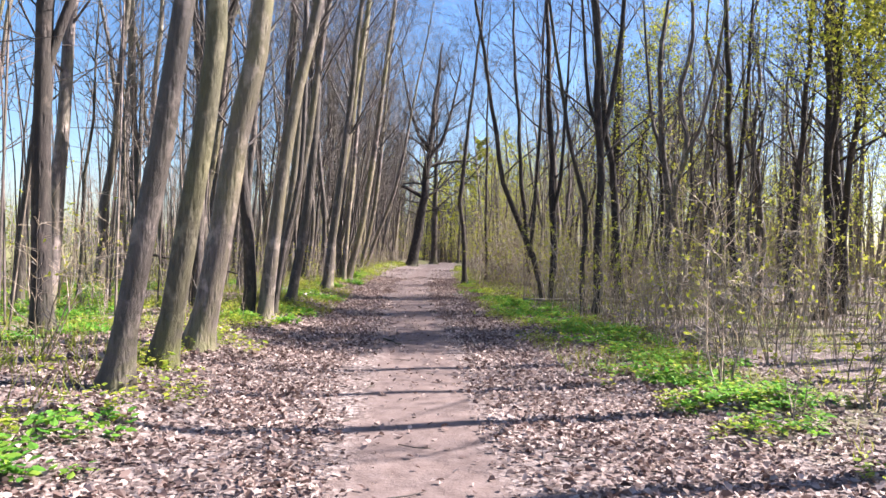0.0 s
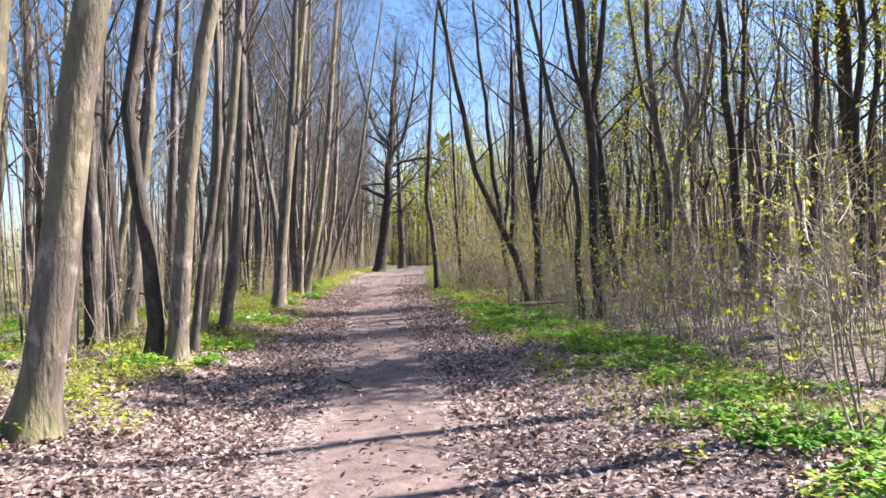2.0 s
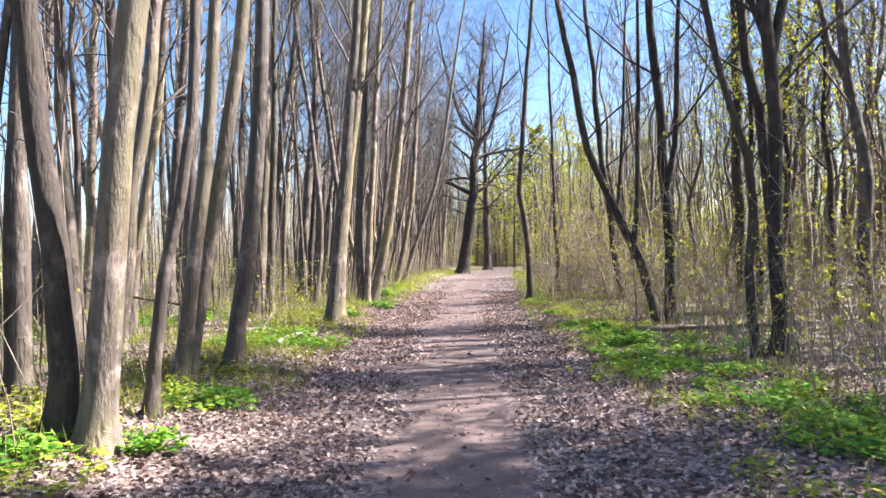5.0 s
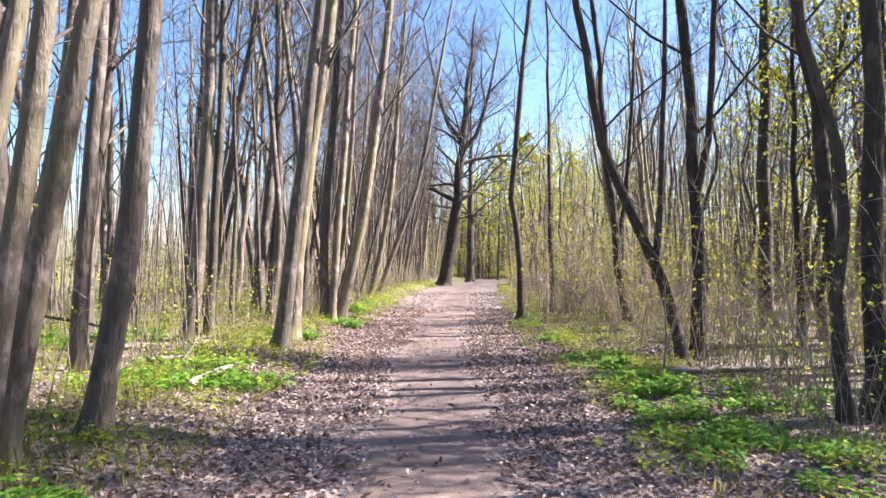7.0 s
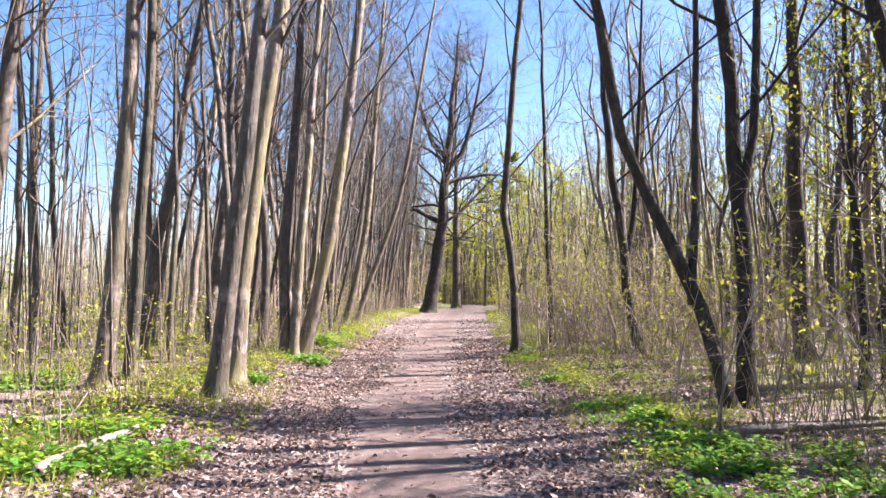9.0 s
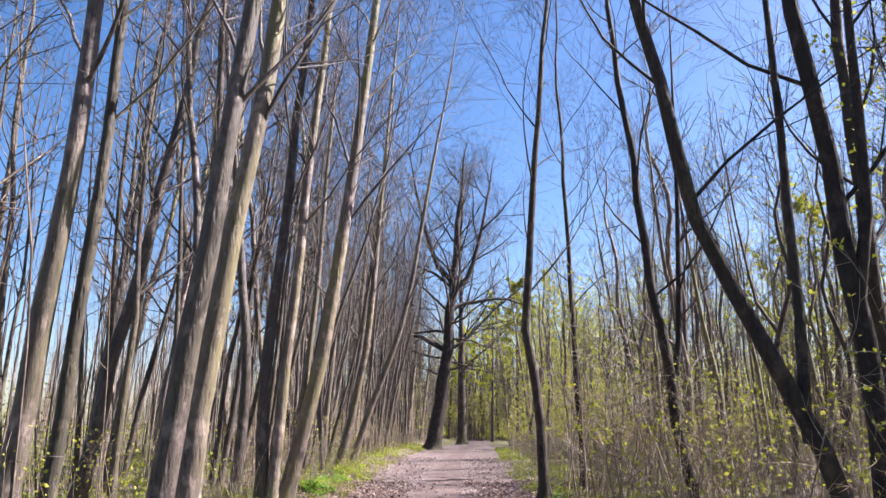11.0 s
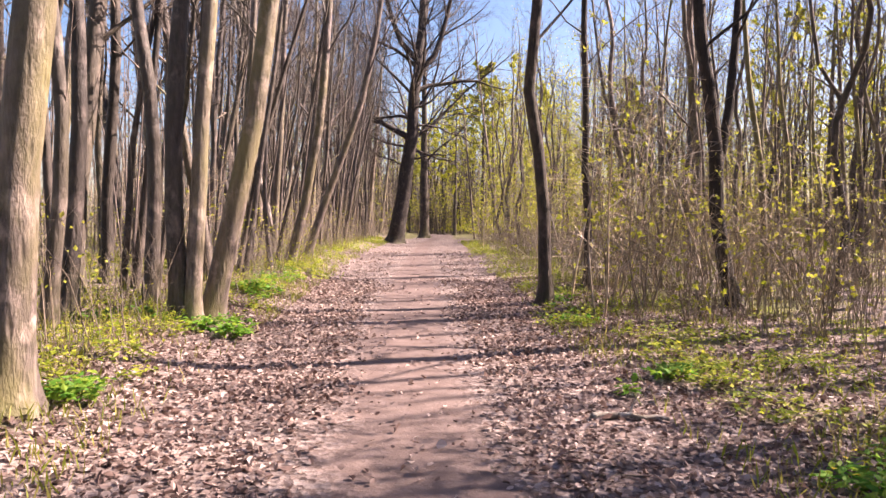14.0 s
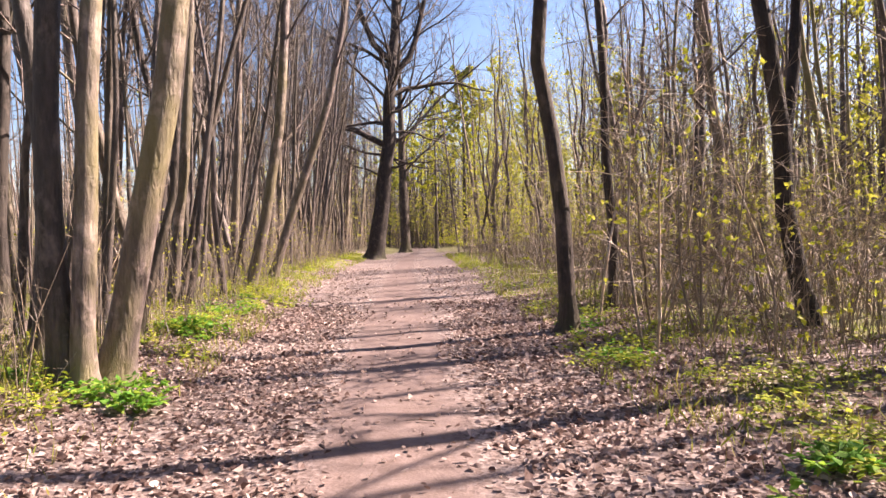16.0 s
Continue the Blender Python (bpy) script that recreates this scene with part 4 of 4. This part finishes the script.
def leaf_haze(name, count, x0, x1, y0, y1, z0, z1, size, seed, label, mat, clump=0.1):
    """Scattered small young leaves on the far undergrowth and in far crowns."""
    rs = np.random.RandomState(seed)
    pts, tries = [], 0
    while len(pts) < count and tries < count * 10:
        tries += 1
        x, y, z = rs.uniform(x0, x1), rs.uniform(y0, y1), z0 + (z1 - z0) * rs.rand() ** 1.5
        if y < 84 and abs(x - path_x(y)) < 2.4 + 0.25 * z:
            continue
        if noise.noise(Vector((x * 0.35, y * 0.35, z * 0.5 + 60))) > clump + rs.normal(0, 0.15):
            pts.append((x, y, z + land(x, y)))
    p = np.array(pts)
    n = len(p)
    length = rs.uniform(0.6, 1.4, n) * size
    scatter_mesh(name, p, rs.normal(0, 1, (n, 3)), rs.normal(0, 1, (n, 3)), length, length * 0.65, np.full(n, 0.1), mat, label, "leaves")


leaf_haze("young_leaves", 17000, 3.0, 18, 5, 60, 0.15, 2.8, 0.05, 91, "scattered yellow-green young leaves on undergrowth", LEAF_SPRING)
leaf_haze("young_leaves", 9000, -19, -13, -5, 75, 0.1, 2.2, 0.11, 95, "green young leaves on bushes at the meadow's edge", LEAF_GRASS, -0.05)
leaf_haze("young_leaves", 20000, 13, 36, 32, 78, 4.0, 15, 0.11, 96, "yellow-green young leaves in the crowns", LEAF_SPRING, 0.12)
leaf_haze("young_leaves", 30000, -3, 14, 64, 96, 0.4, 13, 0.16, 97, "bright yellow-green young leaves of trees beyond the oaks", LEAF_SPRING, 0.0)
leaf_haze("young_leaves", 7000, -12, -3.4, 16, 60, 0.1, 1.4, 0.05, 98, "yellow-green young leaves low between the trees", LEAF_SPRING, 0.05)
leaf_haze("young_leaves", 36000, 12, 50, 0, 110, 0.5, 12, 0.14, 92, "yellow-green young leaves of the far wood", LEAF_SPRING)
leaf_haze("young_leaves", 34000, -20, 36, 66, 120, 0.5, 12, 0.16, 93, "yellow-green young leaves of the far wood", LEAF_SPRING)


def far_woods(name, count, x0, x1, y0, y1, seed, label, mat, low=9, high=17):
    rs = random.Random(seed)
    m = Mesh()
    for _ in range(count):
        x, y = rs.uniform(x0, x1), rs.uniform(y0, y1)
        if y < 86 and abs(x - path_x(y)) < 2.8:
            continue
        h, r = rs.uniform(low, high), rs.uniform(0.07, 0.2)
        b = Vector((x, y, land(x, y) - 0.1))
        top = b + Vector((rs.gauss(0, 0.06) * h, rs.gauss(0, 0.06) * h, h))
        m.tube([b, b.lerp(top, 0.35), b.lerp(top, 0.7), top], [r, r * 0.8, r * 0.45, 0.02], 5, cap=False)
        for i in range(15):
            p = b.lerp(top, rs.uniform(0.22, 0.97))
            d = any_way(rs)
            d.z = abs(d.z) + 0.5
            q = p + d.normalized() * h * rs.uniform(0.08, 0.2)
            m.tube([p, q], [r * 0.25, 0.012], 3, cap=False)
            for _ in range(2):
                e = any_way(rs)
                e.z = abs(e.z) + 0.3
                s = p.lerp(q, rs.uniform(0.4, 1))
                m.tube([s, s + e.normalized() * h * rs.uniform(0.05, 0.11)], [0.014, 0.006], 3, cap=False)
    tagged(new(name, m.data(name, mat)), label, "woods", kind="stuff")


far_woods("far_woods", 190, 15, 55, -10, 110, 101, "dense far wood of thin bare trees", BARK_TWIG)
far_woods("far_woods", 150, 24, 52, 5, 100, 106, "dense far wood of thin bare trees", BARK_TWIG, 12, 19)
far_woods("far_woods", 240, -45, 40, 66, 135, 102, "dense far wood of thin bare trees", BARK_TWIG)
far_woods("far_woods", 80, -9, 10, 88, 112, 107, "dense far wood of bare trees", BARK_WOOD, 6, 14)
far_woods("far_woods", 150, -22, 22, 88, 130, 105, "dense far wood of bare trees", BARK_WOOD)
far_woods("far_woods", 130, -125, -75, -40, 170, 103, "wood edge beyond a meadow", BARK_TWIG, 8, 14)
leaf_haze("young_leaves", 14000, -125, -70, -40, 170, 0.2, 9, 0.55, 104, "hedge and bushes beyond a meadow", LEAF_GRASS, 0.0)


# ---- single leafy plants at the feet of the trees ----
def leafy_plant(x, y, radius, height, seed):
    rng = random.Random(seed)
    thing = new("leafy_plant")
    thing.location = (x, y, land(x, y))
    fol = Mesh()
    for i in range(14):
        a = i * 2.4 + rng.uniform(-0.3, 0.3)
        out = Vector((math.cos(a), math.sin(a), 0))
        reach = radius * math.sqrt((i + 0.5) / 14)
        top = out * reach + Vector((0, 0, height * rng.uniform(0.65, 1.0) * (1.1 - 0.5 * reach / radius)))
        stem = Mesh()
        stem.tube([Vector((0, 0, -0.01)), top * 0.5 + Vector((0, 0, 0.03)), top], [0.005, 0.004, 0.002], 4, cap=False)
        part("stem", stem, STEM_GREEN, thing)
        for _ in range(12):
            d = (out * rng.uniform(0.1, 0.8) + any_way(rng) * 0.9)
            d.z = d.z * 0.4 - 0.05
            d.normalize()
            ln = rng.uniform(0.06, 0.11)
            fol.leaf(top * rng.uniform(0.65, 1.02), d, d.cross(Vector((rng.gauss(0, 0.3), rng.gauss(0, 0.3), 1))).normalized(), ln, ln * 0.6, 0.12)
    tagged(part("foliage", fol, LEAF_HERB, thing, "bright green toothed leaves", False), kind="stuff")
    return tagged(thing, "bright green leafy plant at the foot of a tree", "plant", "leafy plants at the trees")


STEM_GREEN = leaf_material("green_stem", (0.08, 0.16, 0.02), (0.12, 0.2, 0.03), (0.16, 0.24, 0.04), 0.0)
for i, (x, y, r, h) in enumerate(((-3.5, 28.75, 0.34, 0.3), (-3.35, 28.5, 0.22, 0.2), (-2.85, 13.35, 0.25, 0.2), (-3.55, 12.75, 0.28, 0.22), (-3.0, 15.1, 0.3, 0.2), (-3.75, 25.3, 0.25, 0.2),
                                  (-3.95, 32.1, 0.3, 0.25), (1.25, 26.5, 0.25, 0.18), (1.9, 22.3, 0.3, 0.22), (2.7, 8.3, 0.3, 0.2))):
    leafy_plant(x, y, r, h, 700 + i)


# ---- fallen wood ----
def log(name, a, b, r, label, mat=None, seed=0, stubs=2):
    rng = random.Random(seed)
    thing = new(name)
    a, b = Vector(a), Vector(b)
    thing.location = a
    m = Mesh()
    n = 9
    pts = []
    for i in range(n + 1):
        p = a.lerp(b, i / n) + Vector((rng.gauss(0, 0.02), rng.gauss(0, 0.03), 0))
        p.z = max(p.z, land(p.x, p.y) + r * 0.6) if a.z < 0.5 else p.z
        pts.append(p - a)
    radii = [r * (1 - 0.45 * i / n) * rng.uniform(0.92, 1.08) for i in range(n + 1)]
    m.tube([pts[0] - (pts[1] - pts[0]).normalized() * 0.01] + pts, [radii[0] * 0.3] + radii, 9)
    part("log_body" if r > 0.04 else "stick_body", m, mat or BARK_SAPLING, thing)
    for _ in range(stubs):
        s = Mesh()
        k = rng.randint(1, n - 1)
        d = any_way(rng)
        d.z = abs(d.z)
        s.tube([pts[k], pts[k] + d * r * 3, pts[k] + (d + any_way(rng) * 0.3) * r * 6], [radii[k] * 0.45, radii[k] * 0.3, radii[k] * 0.12], 5)
        part("stub", s, mat or BARK_SAPLING, thing)
    return tagged(thing, label, "fallen wood")


def scatter_twigs():
    rs = random.Random(12)
    m = Mesh()
    for _ in range(260):
        y, off = rs.uniform(2, 40), rs.uniform(-4.5, 4.5)
        x = off + path_x(y)
        z = land(x, y) + 0.015
        a, ln = rs.uniform(0, 6.283), rs.uniform(0.08, 0.35)
        p = Vector((x, y, z))
        d = Vector((math.cos(a), math.sin(a), 0.04))
        e = Vector((math.cos(a + 0.35), math.sin(a + 0.35), 0.02))
        r = rs.uniform(0.003, 0.007)
        m.tube([p, p + d * ln * 0.5, p + d * ln * 0.5 + e * ln * 0.5], [r, r * 0.8, r * 0.4], 4)
    tagged(new("fallen_twigs", m.data("fallen_twigs", BARK_TWIG)), "short brown twigs fallen on the leaf litter", "twigs", kind="stuff")


scatter_twigs()


def blossoms(patches, count, seed):
    rs = np.random.RandomState(seed)
    pts = []
    while len(pts) < count:
        x, y, rx, ry = patches[rs.randint(len(patches))]
        px, py = x + rs.uniform(-rx, rx), y + rs.uniform(-ry, ry)
        for _ in range(5):
            pts.append((px, py, land(px, py) + 0.17))
    p = np.array(pts)
    n = len(p)
    scatter_mesh("small_blossoms", p, flat_ways(rs, n, 0.15), ups(rs, n, 0.15), np.full(n, 0.022), np.full(n, 0.016), np.full(n, 0.1), PETAL, "tiny yellow blossoms among green herbs", "flowers")


PETAL = leaf_material("yellow_petal", (0.55, 0.42, 0.02), (0.6, 0.48, 0.03), (0.65, 0.55, 0.05), 0.3)
blossoms(HERBS_RIGHT[:8], 700, 15)

WEATHERED = bark("weathered_dead_wood", (0.2, 0.17, 0.145), (0.42, 0.37, 0.325), (0.25, 0.25, 0.15), 0.2)
log("fallen_log", (2.4, 21.3, 0.2), (6.2, 22.3, 0.2), 0.05, "pale weathered fallen log lying among herbs", mat=WEATHERED, seed=1)
log("fallen_log", (-3.7, 19.2, 0.28), (-3.75, 21.1, 0.26), 0.06, "pale dead branch lying among green herbs", mat=WEATHERED, seed=2)
log("fallen_log", (-5.1, 21.1, 0.3), (-4.5, 21.65, 0.3), 0.05, "short pale dead branch lying among herbs", mat=WEATHERED, seed=3)
log("fallen_log", (-9.3, 33.0, 0.4), (-7.2, 32.6, 0.4), 0.07, "grey dead log on the wood's floor", seed=4)
log("fallen_log", (4.2, 24.9, 0.16), (7.8, 26.0, 0.16), 0.06, "pale weathered fallen log lying in undergrowth", mat=WEATHERED, seed=8)
log("fallen_log", (9.0, 31.0, 0.42), (17.5, 32.5, 0.42), 0.11, "long grey fallen trunk lying on the wood's floor", mat=WEATHERED, seed=9, stubs=4)
log("fallen_log", (8.6, 22.4, 0.2), (12.2, 23.4, 0.2), 0.09, "dark fallen trunk lying on the wood's floor", BARK_DARK, 10, 3)
log("stick", (-0.95, 12.3, 0.02), (-0.62, 11.5, 0.02), 0.016, "dark forked stick lying on the earth path", BARK_DARK, 5, 3)
log("stick", (0.2, 25.35, 0.05), (0.75, 25.2, 0.06), 0.03, "pale piece of dead wood lying on fallen leaves", mat=WEATHERED, seed=6, stubs=1)
log("fallen_log", (-8.6, 21.0, 1.25), (-5.9, 22.2, 0.62), 0.035, "thin dead branch leaning between trees", BARK_DARK, 7, 3)
